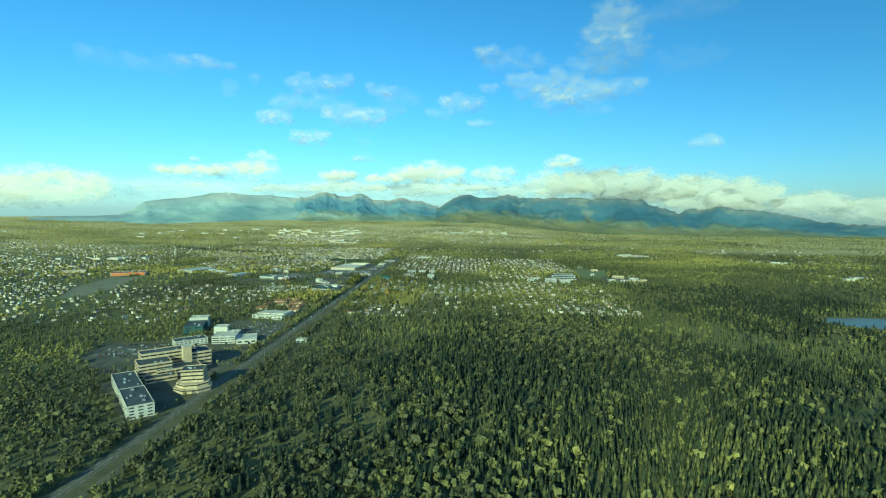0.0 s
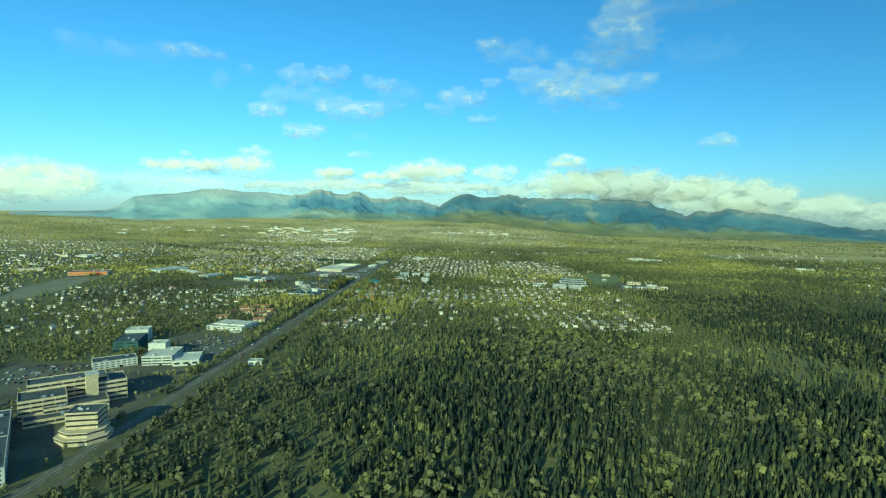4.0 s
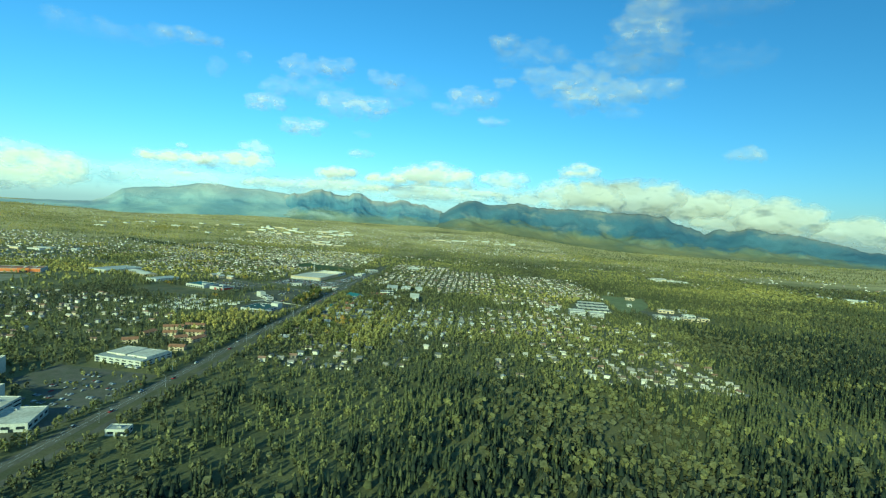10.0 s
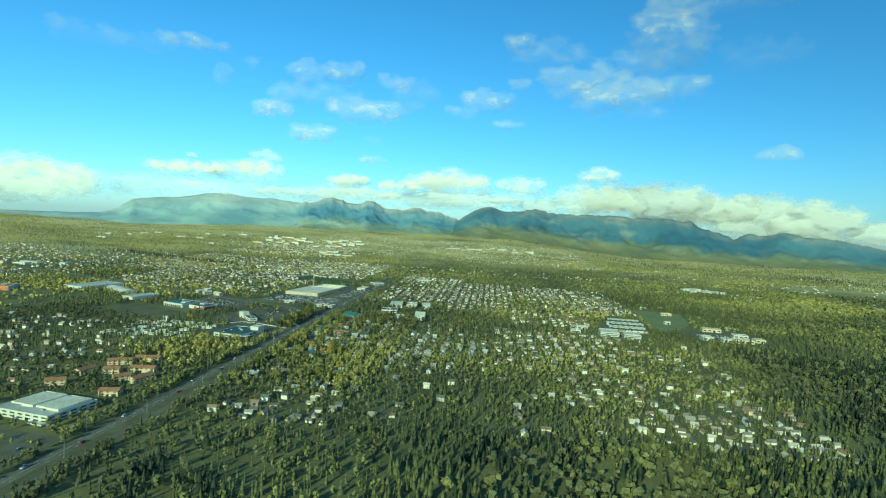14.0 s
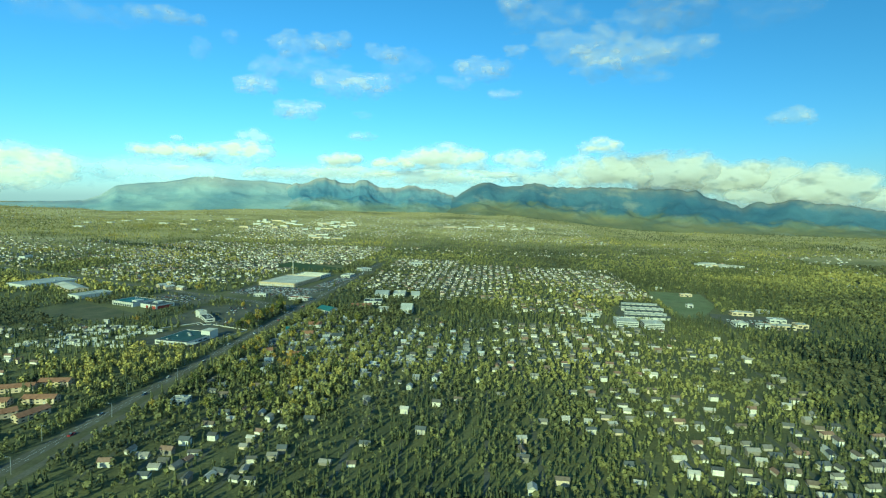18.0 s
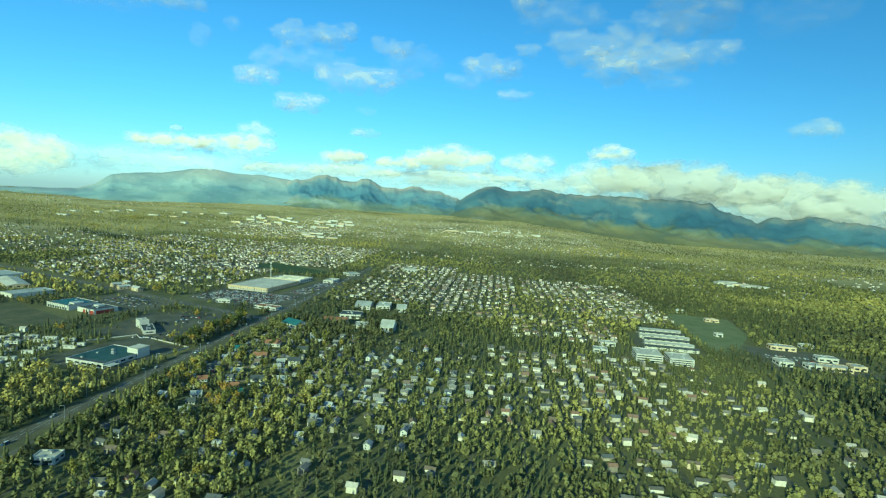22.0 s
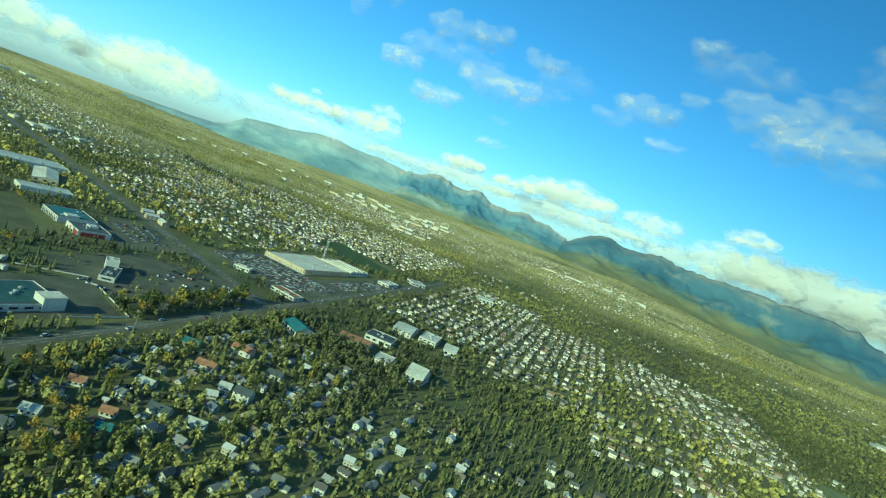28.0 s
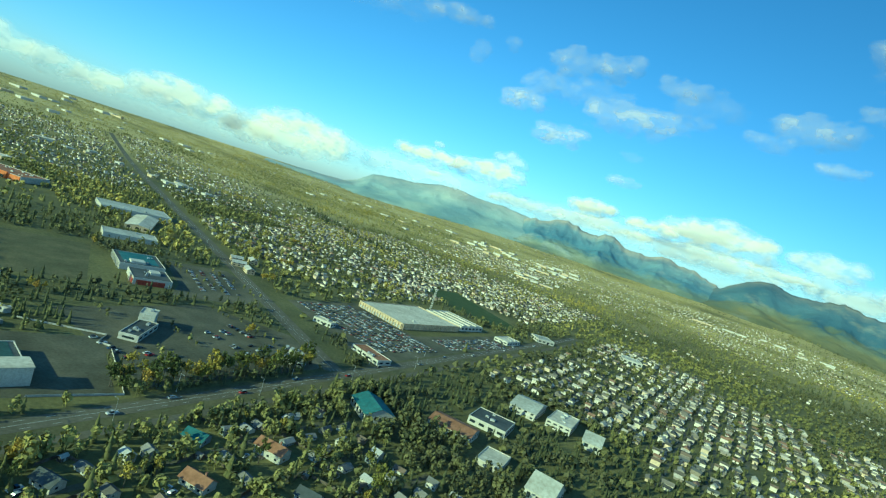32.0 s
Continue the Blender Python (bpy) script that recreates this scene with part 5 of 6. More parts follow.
# ---- houses ----
def house(label, length, depth, h, rise, wall, roof, two=False, plain=False, garage=False, porch=False, chimney=True, group="houses of the town"):
    t = thing("house", label, "house", pose(0, 0, -60), group)
    part("wall", gable_wall(length, depth, h, rise, wall), t)
    part("roof", gable_roof(length, depth, h, rise, roof), t)
    storeys = 2 if two else 1
    for f in range(storeys):
        z = 1.55 + 2.7 * f
        for u in (-0.3, 0.34) if plain else (-0.3, 0.05, 0.34):
            window(t, u * length, -depth / 2, z, 0, 1.5, 1.15, not plain)
        window(t, -length / 2, 0.15 * depth, z, -math.pi / 2, 1.3, 1.1, not plain)
        if not plain:
            window(t, length / 2, -0.1 * depth, z, math.pi / 2, 1.3, 1.1)
    part("door", Shape(M_TRIM).box(-0.12 * length, -depth / 2, 0, 1.0, 0.14, 2.05), t, "white front door")
    if chimney:
        part("chimney", Shape(M_BRICK).box(0.2 * length, 0.6, h + rise * 0.4, 0.8, 0.8, rise * 0.6 + 0.9).box(0.2 * length, 0.6, h + rise + 0.9, 0.95, 0.95, 0.15), t)
    if garage:
        part("garage", gable_wall(6.4, 6.2, 2.6, 1.5, wall, length / 2 + 3.0, -1.5), t)
        part("garage_roof", gable_roof(6.4, 6.2, 2.6, 1.5, roof, 0.4, length / 2 + 3.0, -1.5), t)
        part("garage_door", Shape(M_TRIM).box(length / 2 + 3.0, -4.62, 0, 4.6, 0.12, 2.1), t)
    if porch:
        part("porch", Shape(M_BARK).box(-0.12 * length, -depth / 2 - 1.3, 0, 3.4, 2.5, 0.35), t, "weathered timber porch")
    return t


def mobile_home():
    t = thing("mobile_home", "long white mobile home with a pale low roof", "mobile home", pose(0, 0, -60), "mobile homes")
    part("wall", gable_wall(13, 4.0, 2.7, 0.5, M_TRIM), t)
    part("roof", gable_roof(13, 4.0, 2.7, 0.5, M_WHITE_ROOF, 0.2), t)
    for u in (-4.6, -1.6, 3.6):
        window(t, u, -2.0, 1.75, 0, 1.2, 0.9, False)
    part("door", Shape(M_STEEL).box(0.6, -2.0, 0.3, 0.9, 0.12, 2.0), t)
    part("skirting", Shape(M_CONCRETE).box(0, 0, -0.3, 13.1, 4.1, 0.9), t)
    part("annex", gable_wall(4, 3, 2.4, 0.3, M_WALL, 3, 3.2), t)
    return t


KINDS = [house("white-sided bungalow with a grey shingled roof and a garage", 9.6, 7, 2.7, 1.8, M_WALL, M_ROOF, garage=True),
         house("two-storey house with pale siding and a dark shingled roof", 8.8, 7, 5.2, 2.2, M_WALL, M_ROOF, two=True, chimney=False),
         house("bungalow with a timber porch and a shingled roof", 10.2, 6.8, 2.7, 2.0, M_WALL, M_ROOF, porch=True),
         house("two-storey house with an attached garage and shingled roof", 8.6, 7.2, 5.2, 2.4, M_WALL, M_ROOF, two=True, garage=True, chimney=False)]
PLAIN = [house("pale bungalow with a grey shingled roof", 9.6, 7, 2.7, 1.8, M_WALL, M_ROOF, plain=True, chimney=False),
         house("two-storey house with a shingled gable roof", 8.8, 7, 5.2, 2.2, M_WALL, M_ROOF, two=True, plain=True, chimney=False)]
TRAILER = mobile_home()
dist = np.hypot((PLOTS[:, 0] + 120) * 1.0, (PLOTS[:, 1] - 1180) * 0.9)
order = np.argsort(dist)
for k, i in enumerate(order[:180]):
    x, y, turn = PLOTS[i]
    src = KINDS[int(rng.integers(0, 4))] if k < 80 else PLAIN[k % 2]
    copy_thing(src, Matrix.Translation((x, y, float(swell(x, y)))) @ Matrix.Rotation(turn, 4, "Z") @ Matrix.Scale(0.66, 4))
for x, y, a, b, h, turn, roof, label in OWN:
    a, b = 0.7 * a, 0.7 * b
    t = house(label, a, b, h, 1.6 + 0.06 * a, M_TRIM if h != 3.2 else M_WALL, roof, two=h > 5, chimney=a > 12, porch=a > 14, group="houses beside the avenue")
    t.matrix_basis = Matrix.Translation((x, y, 0)) @ Matrix.Rotation(radians(turn), 4, "Z")
for k in range(9):
    for j in range(6):
        x, y = -470 + j * 20 + rng.uniform(-1, 1), 1140 + k * 11.5 + rng.uniform(-1, 1)
        if rng.random() < 0.62 and free(np.array([x]), np.array([y]), 4)[0]:
            copy_thing(TRAILER, Matrix.Translation((x, y, 0)) @ Matrix.Rotation(0.25 + rng.uniform(-0.05, 0.05), 4, "Z"))
for src in KINDS + PLAIN + [TRAILER]:
    for o in (*src.children_recursive, src):
        bpy.data.objects.remove(o)

# the rest of the town: small gabled houses in one body for each quarter
def by_island(name, colours):
    m, nt, b = material(name, 0.75)
    geo = nt.nodes.new("ShaderNodeNewGeometry")
    base = ramp(nt, [(k / len(colours), c) for k, c in enumerate(colours)], geo.outputs["Random Per Island"], "CONSTANT")
    dirt = ramp(nt, [(0.3, (0.75, 0.73, 0.7)), (0.65, (1, 1, 1))], noise_tex(nt, 0.6, 4))
    nt.links.new(mixc(nt, 1.0, base, dirt, "MULTIPLY"), b.inputs["Base Color"])
    return m


M_TOWN = by_island("town_siding", [(0.82, 0.76, 0.62), (0.45, 0.39, 0.29), (0.70, 0.63, 0.48), (0.28, 0.24, 0.18), (0.80, 0.74, 0.60), (0.56, 0.50, 0.38), (0.78, 0.72, 0.57), (0.34, 0.29, 0.21), (0.68, 0.55, 0.36)])
M_TOWN_ROOF = by_island("town_shingles", [(0.14, 0.125, 0.10), (0.56, 0.50, 0.39), (0.24, 0.21, 0.165), (0.10, 0.095, 0.085), (0.34, 0.30, 0.24), (0.19, 0.145, 0.10), (0.50, 0.45, 0.36), (0.13, 0.13, 0.125), (0.27, 0.17, 0.11), (0.16, 0.15, 0.13)])


def town(P):
    V, F, SLOT, n = [], [], [], 0
    body = np.array([(-1, -1, 0), (1, -1, 0), (1, 1, 0), (-1, 1, 0), (-1, -1, 1), (1, -1, 1), (1, 1, 1), (-1, 1, 1)], float)
    bf = [(0, 1, 5, 4), (1, 2, 6, 5), (2, 3, 7, 6), (3, 0, 4, 7)]
    rf = [(0, 1, 5, 4), (2, 3, 4, 5), (1, 2, 5, 5), (3, 0, 4, 4), (3, 2, 1, 0)]
    for x, y, turn in P:
        big = 0.72 - 0.17 * min(1.0, max(0.0, (y - 2000) / 1500))
        a, b, h = rng.uniform(3.4, 5.6) * big, rng.uniform(2.5, 3.3) * big, big * rng.choice([2.8, 3.0, 5.4])
        c, s, z = math.cos(turn), math.sin(turn), float(swell(x, y))
        rise = big * rng.uniform(1.4, 2.6)
        for pts, fs, top in ((body * (a, b, h + 1.5) + (0, 0, -1.5), bf, 0), (np.array([(-a - .5, -b - .5, h - .2), (a + .5, -b - .5, h - .2), (a + .5, b + .5, h - .2), (-a - .5, b + .5, h - .2), (-a - .5, 0, h + rise), (a + .5, 0, h + rise)]), rf, 1)):
            q = np.stack([x + c * pts[:, 0] - s * pts[:, 1], y + s * pts[:, 0] + c * pts[:, 1], z + pts[:, 2]], 1)
            V.append(q)
            F += [tuple(n + w for w in dict.fromkeys(f)) for f in fs]
            SLOT += [top] * len(fs)
            n += len(q)
    me = bpy.data.meshes.new("town_houses")
    me.from_pydata(np.concatenate(V).tolist(), [], F)
    me.materials.append(M_TOWN)
    me.materials.append(M_TOWN_ROOF)
    me.polygons.foreach_set("material_index", np.array(SLOT, dtype=np.int32))
    tagged(new("town_houses", me), "many small pale houses of the town beyond", "houses", kind="stuff")


rest = PLOTS[order[180:]]
rest = rest[np.hypot(rest[:, 0], rest[:, 1] - 420) < 4200]
for q in (rest[rest[:, 0] < -900], rest[(rest[:, 0] >= -900) & (rest[:, 1] < 2100)], rest[(rest[:, 0] >= -900) & (rest[:, 1] >= 2100)]):
    town(q)

# streets between the plots
st = Shape(M_GRAVEL)
for x0, x1, y0, y1, p, along in DISTRICTS[:9]:
    for a in np.arange(x0 + 16, x1, street_gap(p)[0]):
        st.prism([(a - 1.8, y0), (a + 1.8, y0), (a + 1.8, y1), (a - 1.8, y1)], -0.3, 0.05)
solid("road_4", st, "narrow gravelly residential streets", "road", kind="structure")


# ---- single trees near the flight ----
M_GOLD = leafy("golden_leaves", [(0.0, (0.34, 0.28, 0.045)), (0.7, (0.46, 0.35, 0.055)), (1.0, (0.46, 0.29, 0.05))], True)


def tree_kinds():
    r = np.random.default_rng(5)
    out = []
    for k in range(7):
        look_of = "birch tree with a loose yellow-green autumn crown" if k < 5 else "birch tree with a bright golden autumn crown"
        t = thing("birch_tree", look_of, "tree", pose(0, 0, -90), "single trees")
        h = 9 + 1.2 * (k % 5)
        trunk = Shape(M_BARK).tube(0, 0, -0.3, h * 0.75, 0.2, 0.06, 7)
        tips = []
        for j in range(7):
            a, z = r.uniform(0, 6.3), h * r.uniform(0.3, 0.7)
            tip = np.array((math.cos(a) * h * 0.2, math.sin(a) * h * 0.2, z + h * 0.16))
            trunk.add([(0.06, 0, z), (-0.03, 0.05, z), (-0.03, -0.05, z), tuple(tip)], [(0, 1, 3), (1, 2, 3), (2, 0, 3)])
            tips.append(tip)
        part("trunk", trunk, t, "pale tapered trunk with limbs")
        crown = Shape(M_CROWN if k < 5 else M_GOLD)
        centres = tips + [np.array((0, 0, h * z)) for z in (0.5, 0.65, 0.8, 0.92)]
        for c in centres:
            big = h * 0.13 * (1.2 - 0.5 * c[2] / h)
            for _ in range(24):
                d = r.normal(size=3)
                d /= np.linalg.norm(d)
                p = c + d * big * r.uniform(0.35, 1.15)
                u = np.cross(d, r.normal(size=3))
                u /= np.linalg.norm(u)
                w = np.cross(u, d + r.normal(size=3) * 0.6)
                w /= np.linalg.norm(w)
                s = h * r.uniform(0.028, 0.055)
                crown.add([p - u * s, p - w * s * 0.7, p + u * s, p + w * s * 0.7], [(0, 1, 2, 3)])
        part("crown", crown, t)
        out.append(t)
    for k in range(4):
        t = thing("spruce_tree", "narrow dark green spruce tree", "tree", pose(0, 0, -90), "single trees")
        h = 11 + 1.5 * k
        part("trunk", Shape(M_BARK).tube(0, 0, -0.3, h * 0.95, 0.22, 0.03, 7), t)
        crown = Shape(M_NEEDLE)
        for j in range(13):
            z = h * (0.1 + 0.86 * j / 13)
            reach = h * 0.17 * (1 - j / 13.6)
            for q in range(9):
                a = r.uniform(0, 6.3)
                ln = reach * r.uniform(0.65, 1.2)
                c, s = math.cos(a), math.sin(a)
                wd = ln * 0.32
                crown.add([(0, 0, z + h * 0.05), (c * ln * 0.6 - s * wd, s * ln * 0.6 + c * wd, z), (c * ln, s * ln, z - ln * 0.3), (c * ln * 0.6 + s * wd, s * ln * 0.6 - c * wd, z)], [(0, 1, 2, 3)])
        part("crown", crown, t)
        out.append(t)
    return out


def stand_trees():
    kinds = tree_kinds()
    r = np.random.default_rng(8)
    spots = [(-157, 1104), (-174, 1112), (-168, 1126), (-155, 1117), (-150, 1106), (-194, 1105), (-199, 1134), (-216, 1170), (-224, 1160), (-215, 1178), (-163, 1108), (-160, 1119)]
    golden = len(spots)
    for k in range(64):
        spots.append((-276 + r.uniform(-8, 8), 1240 + 2.3 * k + r.uniform(-2, 2)))
    golden = len(spots)
    for k in range(90):
        spots.append((r.uniform(-232, -110), r.uniform(985, 1330)))
    P = np.array(spots)
    ok = ~near_plot(P[:, 0], P[:, 1], PLOTS, 5)
    for k, (x, y) in enumerate(spots):
        if k >= golden and (not ok[k] or not free(np.array([x]), np.array([y]), 2)[0]):
            continue
        t = kinds[int(r.integers(0, 7))] if k < 12 or r.random() < 0.8 else kinds[7 + int(r.integers(0, 4))]
        copy_thing(t, Matrix.Translation((x, y, 0)) @ Matrix.Rotation(r.uniform(0, 6.3), 4, "Z") @ Matrix.Scale(r.uniform(0.9, 1.35), 4))
    for x, y, n in ((-335, 1374, 3), (-427, 1263, 4), (-481, 1512, 7), (-279, 1336, 5), (-569, 1368, 4), (-596, 1590, 8), (-720, 1776, 8), (-180, 1141, 1), (-216, 1153, 3), (-228, 1182, 2), (-223, 1282, 1), (-190, 1132, 2), (-276, 1292, 3), (-560, 1610, 6), (-300, 1262, 2)):
        for k in range(n):
            a, d = r.uniform(0, 6.3), r.uniform(0, 4.5 * math.sqrt(n))
            copy_thing(kinds[5 + k % 2], Matrix.Translation((x + d * math.cos(a), y + d * math.sin(a), 0)) @ Matrix.Rotation(a, 4, "Z") @ Matrix.Scale(r.uniform(0.7, 1.05), 4))
    for t in kinds:
        for o in (*t.children_recursive, t):
            bpy.data.objects.remove(o)


stand_trees()

# ---- cars ----
M_CAR = worn("car_paint", [(0.75, 0.74, 0.72), (0.05, 0.05, 0.055), (0.42, 0.42, 0.43), (0.35, 0.03, 0.03), (0.62, 0.62, 0.62), (0.05, 0.09, 0.2), (0.14, 0.13, 0.12), (0.8, 0.79, 0.76)], 0.5, 0.5, 3, 0.2, True, 0.02)
M_TYRE = worn("tyre_rubber", [(0.02, 0.02, 0.02)], 0.9, 2, 8)


def car_kind(label, length, w, h, cab0, cab1, name="car"):
    t = thing(name, label, name, pose(0, 0, -70), "parked cars")
    prof = [(-length / 2, 0.35), (-length / 2, 0.85), (-length * 0.28, 0.95), (length * 0.46, 0.9), (length / 2, 0.75), (length / 2, 0.35)]
    n = len(prof)
    body = Shape(M_CAR)
    body.add([(x, -w / 2, z) for x, z in prof] + [(x, w / 2, z) for x, z in prof], [tuple(range(n)), tuple(range(2 * n - 1, n - 1, -1))] + [(k, n + k, n + (k + 1) % n, (k + 1) % n) for k in range(n)])
    part("body", body, t)
    a, b, q = cab0 * length, cab1 * length, w / 2 - 0.08
    glass = Shape(M_GLASS)
    glass.add([(a, -q, 0.9), (b, -q, 0.9), (b, q, 0.9), (a, q, 0.9), (a + 0.35, -q + 0.15, h), (b - 0.6, -q + 0.15, h), (b - 0.6, q - 0.15, h), (a + 0.35, q - 0.15, h)], [(0, 1, 5, 4), (1, 2, 6, 5), (2, 3, 7, 6), (3, 0, 4, 7), (4, 5, 6, 7)])
    part("glazing", glass, t)
    part("roof", Shape(M_CAR).box((a + b) / 2 - 0.1, 0, h, b - a - 0.9, 2 * q - 0.3, 0.06), t)
    for x in (-length * 0.31, length * 0.31):
        for y in (-w / 2 + 0.1, w / 2 - 0.1):
            v = [(x + 0.33 * math.cos(k * math.pi / 4), y + e, 0.33 + 0.33 * math.sin(k * math.pi / 4)) for e in (-0.11, 0.11) for k in range(8)]
            part("wheel", Shape(M_TYRE).add(v, [tuple(range(8)), tuple(range(15, 7, -1))] + [(k, 8 + k, 8 + (k + 1) % 8, (k + 1) % 8) for k in range(8)]), t)
    return t


def park_cars():
    r = np.random.default_rng(21)
    kinds = [car_kind("parked saloon car on the asphalt", 4.5, 1.8, 1.42, -0.4, 0.25), car_kind("parked estate car on the asphalt", 4.7, 1.9, 1.7, -0.48, 0.24), car_kind("parked pickup truck on the asphalt", 5.5, 1.95, 1.75, -0.1, 0.28, "pickup_truck")]
    spots = []

    def rows(x0, y0, along, across, nx, ny, turn, fill):
        c, s = math.cos(radians(turn)), math.sin(radians(turn))
        for j in range(ny):
            for i in range(nx):
                if r.random() < fill:
                    u, v = i * along, j * across
                    spots.append((x0 + c * u - s * v, y0 + s * u + c * v, radians(turn) + math.pi / 2 * (1 + 2 * int(r.integers(0, 2)))))

    rows(-350, 1262, 2.9, 15, 22, 2, 6, 0.25)
    rows(-350, 1340, 2.9, 14, 20, 3, 6, 0.3)
    rows(-296, 560, 2.9, 11, 8, 9, 60, 0.42)
    rows(-372, 545, 2.9, 9, 12, 4, 40, 0.5)
    near = len(spots)
    rows(-452, 622, 2.9, 11, 44, 6, 6, 0.34)
    rows(-342, 745, 2.9, 11, 22, 8, -10, 0.34)
    rows(-412, 1498, 2.9, 8.5, 46, 10, -9, 0.8)
    rows(-296, 1590, 2.9, 8.5, 10, 17, -6, 0.75)
    rows(-505, 1430, 2.9, 11, 26, 4, -23, 0.6)
    rows(228, 1388, 2.9, 20, 21, 6, -4, 0.4)
    rows(365, 1390, 2.9, 12, 20, 3, -4, 0.5)
    P = np.array(spots)
    road = [(-252 if k % 2 else -258, 700 + 47.0 * k + r.uniform(-15, 15), math.pi / 2) for k in range(24)]
    for k, (x, y, a) in enumerate(road):
        copy_thing(kinds[k % 3], Matrix.Translation((x, y, 0.085)) @ Matrix.Rotation(a + (math.pi if k % 2 else 0), 4, "Z"))
    for k in range(near):
        x, y, a = P[k]
        if free_of_buildings(x, y):
            copy_thing(kinds[int(r.integers(0, 3))], Matrix.Translation((x, y, 0.05)) @ Matrix.Rotation(a, 4, "Z"))
    V, F, n = [], [], 0
    base = np.array([(-2.2, -.9, .3), (2.2, -.9, .3), (2.2, .9, .3), (-2.2, .9, .3), (-2.2, -.9, .9), (2.2, -.9, .85), (2.2, .9, .85), (-2.2, .9, .9), (-1.7, -.8, .9), (1.0, -.8, .88), (1.0, .8, .88), (-1.7, .8, .9), (-1.3, -.65, 1.45), (.5, -.65, 1.45), (.5, .65, 1.45), (-1.3, .65, 1.45)])
    quads = [(0, 1, 5, 4), (1, 2, 6, 5), (2, 3, 7, 6), (3, 0, 4, 7), (4, 5, 6, 7), (8, 9, 13, 12), (9, 10, 14, 13), (10, 11, 15, 14), (11, 8, 12, 15), (12, 13, 14, 15)]
    for x, y, a in P[near:]:
        if not free_of_buildings(x, y):
            continue
        c, s = math.cos(a), math.sin(a)
        V.append(np.stack([x + c * base[:, 0] - s * base[:, 1], y + s * base[:, 0] + c * base[:, 1], base[:, 2] - 0.2], 1))
        F += [tuple(n + q for q in f) for f in quads]
        n += 16
    me = bpy.data.meshes.new("parked_cars")
    me.from_pydata(np.concatenate(V).tolist(), [], F)
    me.materials.append(by_island("parked_car_paint", [(0.55, 0.54, 0.50), (0.05, 0.05, 0.055), (0.30, 0.30, 0.30), (0.09, 0.09, 0.09), (0.40, 0.40, 0.39), (0.05, 0.09, 0.18), (0.14, 0.13, 0.12), (0.3, 0.3, 0.3), (0.2, 0.2, 0.2), (0.16, 0.05, 0.04)]))
    tagged(new("parked_cars", me), "hundreds of parked cars in rows on the car parks", "cars", kind="stuff")
    for t in kinds:
        for o in (*t.children_recursive, t):
            bpy.data.objects.remove(o)


FOOT = []
for o in scene.objects:
    if o.name.split(".")[0] in ("wall", "wing") and o.parent is not None and o.parent.get("category") not in ("house", "mobile home"):
        m = o.parent.matrix_basis
        q = [m @ Vector(c) for c in o.bound_box]
        FOOT.append((min(v.x for v in q), max(v.x for v in q), min(v.y for v in q), max(v.y for v in q)))


def free_of_buildings(x, y):
    return not any(a - 3 < x < b + 3 and c - 3 < y < d + 3 for a, b, c, d in FOOT)


park_cars()


def lot_trees():
    """Young birches on the planted strips of the car parks."""
    r = np.random.default_rng(77)
    x, y = [], []
    for x0, x1, yy in ((-395, -275, 1290), (-395, -275, 1318), (-390, -280, 1380), (-400, -300, 604), (-400, -290, 632), (-395, -285, 660), (-520, -430, 1420), (-500, -420, 1452), (-340, -280, 790), (-335, -278, 820), (-372, -270, 1160), (-300, -270, 545), (-300, -272, 600)):
        n = int((x1 - x0) / 5)
        x += list(np.linspace(x0, x1, n) + r.uniform(-2, 2, n))
        y += list(yy + r.uniform(-3.5, 3.5, n))
    ok = np.array([free_of_buildings(a, b) for a, b in zip(x, y)]) & (r.random(len(x)) < 0.75)
    x, y = np.array(x)[ok], np.array(y)[ok]
    n = len(x)
    wood("car_park_trees", "young birches on planted strips of the car parks", np.stack([x, y, r.uniform(3.5, 7, n), r.uniform(0.9, 1.3, n), r.uniform(0.05, 0.7, n)], 1), LEAFY, M_BIRCH, r)


lot_trees()


# ---- street lamps, buses ----
def lamp_kind():
    t = thing("street_lamp", "tall grey steel street lamp beside the avenue", "street lamp", pose(0, 0, -80), "street lamps")
    part("pole", Shape(M_STEEL).tube(0, 0, -0.3, 10.5, 0.16, 0.09, 8), t)
    part("arm", Shape(M_STEEL).box(1.2, 0, 10.35, 2.6, 0.1, 0.1), t)
    part("lamp_head", Shape(M_STEEL).box(2.6, 0, 10.25, 0.9, 0.35, 0.2, taper=0.2), t)
    part("base", Shape(M_CONCRETE).tube(0, 0, -0.3, 0.35, 0.3, 0.28, 8), t)
    return t


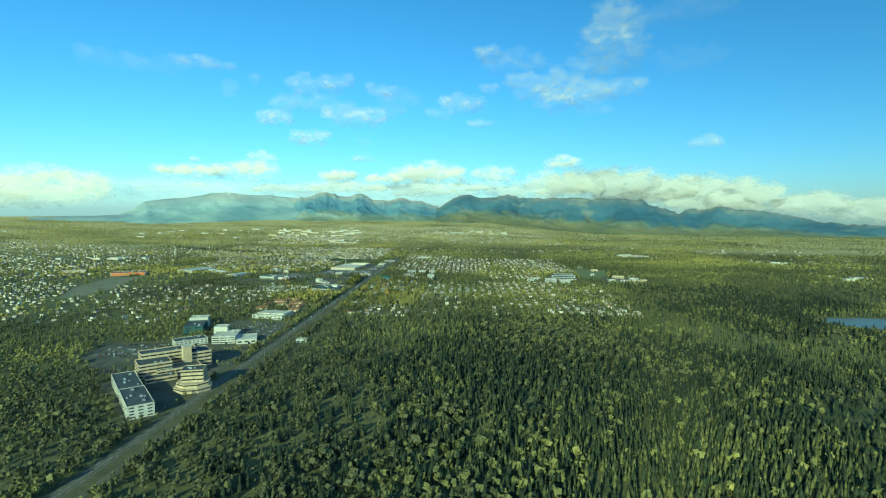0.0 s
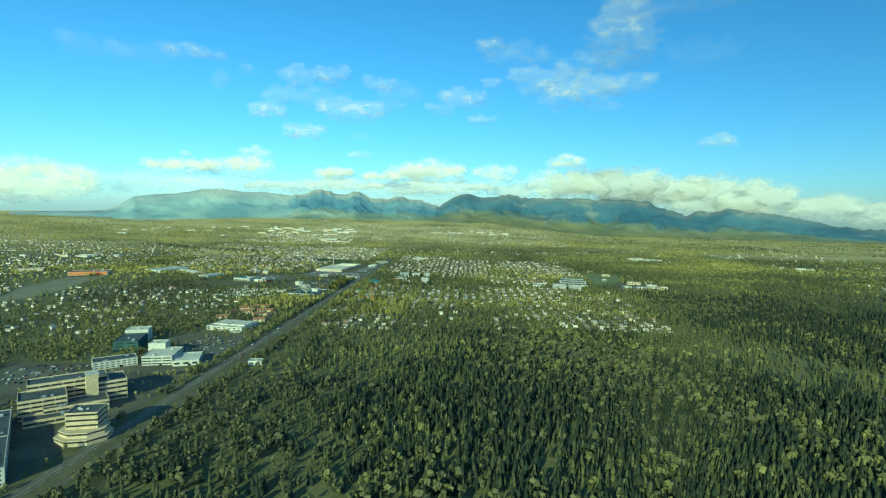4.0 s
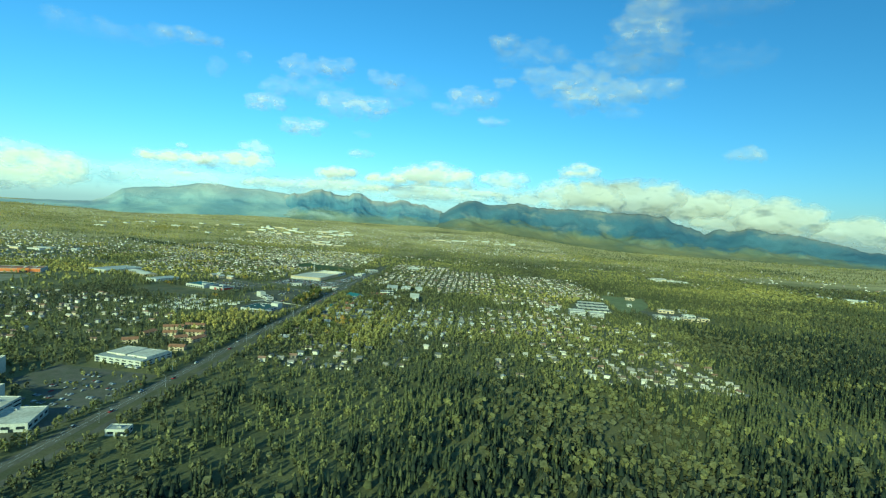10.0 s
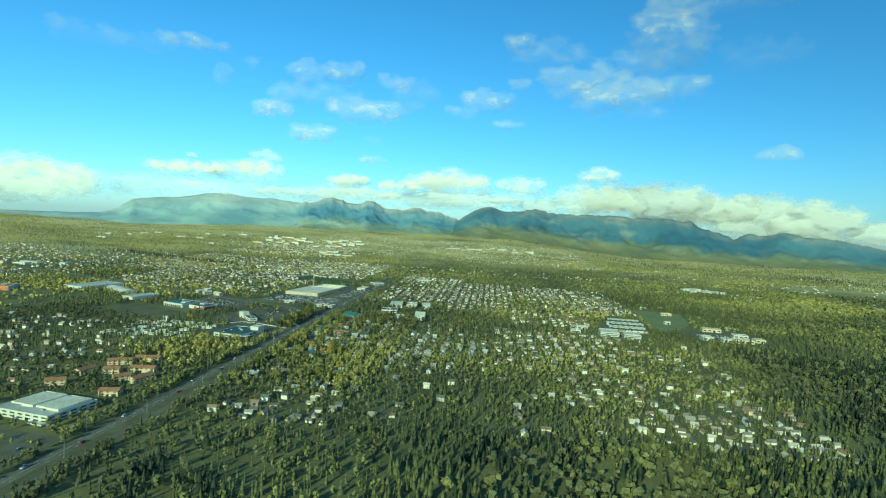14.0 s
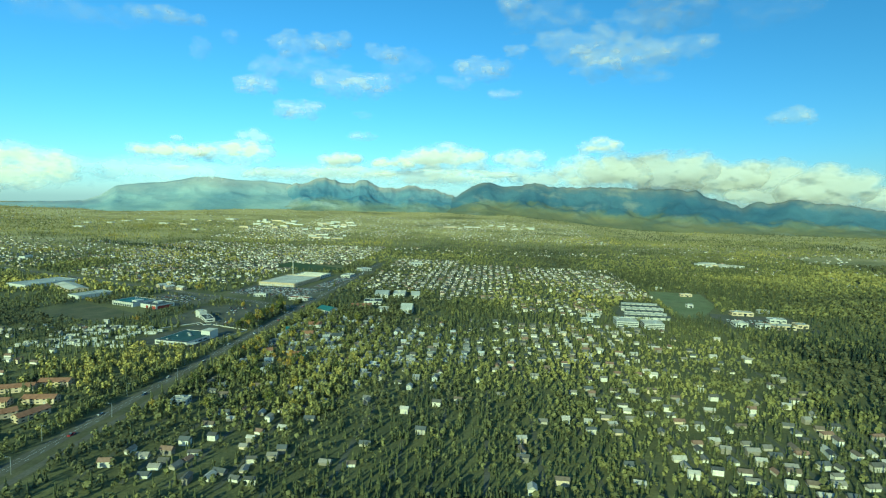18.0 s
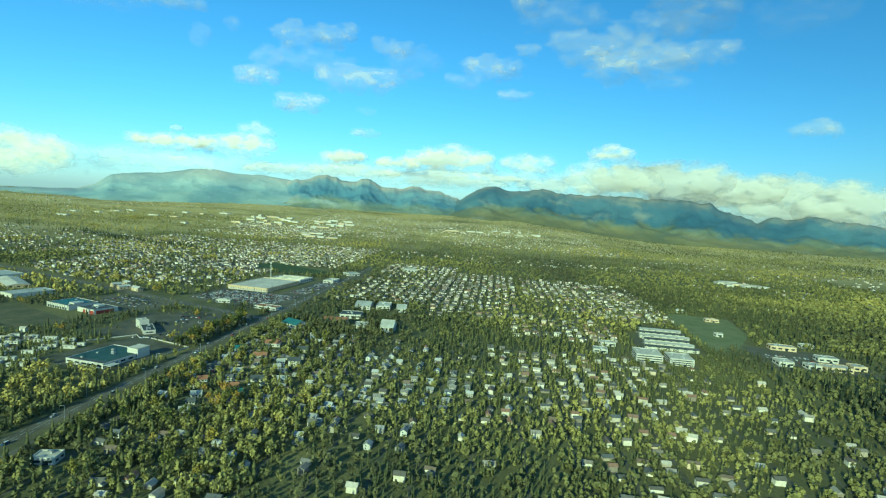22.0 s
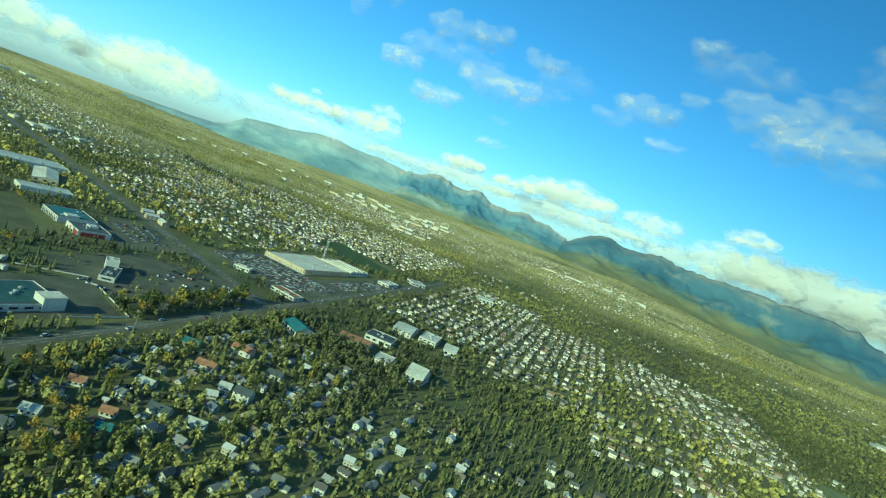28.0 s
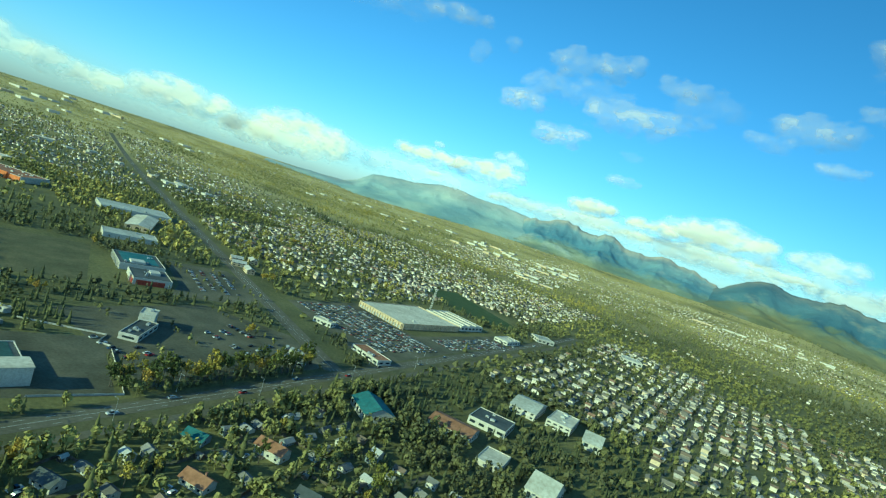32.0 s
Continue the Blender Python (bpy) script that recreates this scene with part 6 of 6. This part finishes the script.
lamp = lamp_kind()
for k in range(22):
    copy_thing(lamp, pose(-264.5 if k % 2 else -246.5, 640 + 42 * k, 0, 0, 0, 0 if k % 2 else 180))
for k in range(8):
    copy_thing(lamp, pose(-262 - 60 * k + 4.5, 1432 + 23.5 * k + 9.5, 0, 0, 0, -90 - 21))
for o in (*lamp.children_recursive, lamp):
    bpy.data.objects.remove(o)
for k in range(4):
    t = thing("box_truck", "parked white box truck", "truck", pose(-303 + 4.2 * k, 1383 + 1.5 * k, 0, 0, 0, 120), "box trucks")
    part("cargo_box", Shape(M_TRIM).box(-1, 0, 0.9, 6.5, 2.4, 2.6), t)
    part("cab", Shape(M_CAR).box(3.2, 0, 0.5, 1.8, 2.2, 1.9, taper=0.08), t)
    part("windscreen", Shape(M_GLASS).box(4.05, 0, 1.5, 0.16, 1.9, 0.7), t)
    for x in (-2.8, 3.0):
        for y in (-1.0, 1.0):
            part("wheel", Shape(M_TYRE).box(x, y, 0, 0.9, 0.3, 0.9), t)
    t["label"] = "parked white box truck on asphalt"


# ---- yards beside the avenue: fences, sheds and cars ----
def yards():
    r = np.random.default_rng(31)
    kinds = [car_kind("car parked in a house yard", 4.4, 1.8, 1.42, -0.4, 0.25), car_kind("pickup truck parked in a house yard", 5.2, 1.9, 1.7, -0.1, 0.28, "pickup_truck")]
    for x, y, a, b, h, turn, roof, label in OWN:
        m = Matrix.Translation((x, y, 0)) @ Matrix.Rotation(radians(turn), 4, "Z")
        if a > 9:
            f = thing("yard_fence", "weathered board fence round a house yard", "fence", m, "yard fences")
            w, d = a * 0.9, b * 1.1
            for x0, y0, x1, y1 in ((-w, d * 0.4, -w, d + 6), (-w, d + 6, w, d + 6), (w, d + 6, w, d * 0.4)):
                n = max(1, int(math.hypot(x1 - x0, y1 - y0) / 3.4))
                ang = math.atan2(y1 - y0, x1 - x0)
                for k in range(n):
                    u = (k + 0.5) / n
                    part("board_panel", Shape(M_BARK).box(x0 + (x1 - x0) * u, y0 + (y1 - y0) * u, -0.1, math.hypot(x1 - x0, y1 - y0) / n - 0.06, 0.06, 1.5, ang), f)
            s = thing("garden_shed", "small timber garden shed", "shed", m @ pose(-w + 2.4, d + 3.4, 0, 0, 0, 90 * int(r.integers(0, 2))), "garden sheds")
            part("wall", gable_wall(3.2, 2.4, 2.0, 0.8, M_BARK), s)
            part("roof", gable_roof(3.2, 2.4, 2.0, 0.8, M_ROOF, 0.2), s)
            part("door", Shape(M_TRIM).box(0, -1.2, 0, 0.9, 0.1, 1.8), s)
            s["label"] = "small brown timber garden shed"
        for k in range(int(r.integers(1, 4))):
            copy_thing(kinds[int(r.integers(0, 2))], m @ pose(-a * 0.3 + 3.1 * k, -b / 2 - 4.5 + r.uniform(-0.8, 0.8), 0.0, 0, 0, 90 + r.uniform(-8, 8)))
    for t in kinds:
        for o in (*t.children_recursive, t):
            bpy.data.objects.remove(o)


yards()
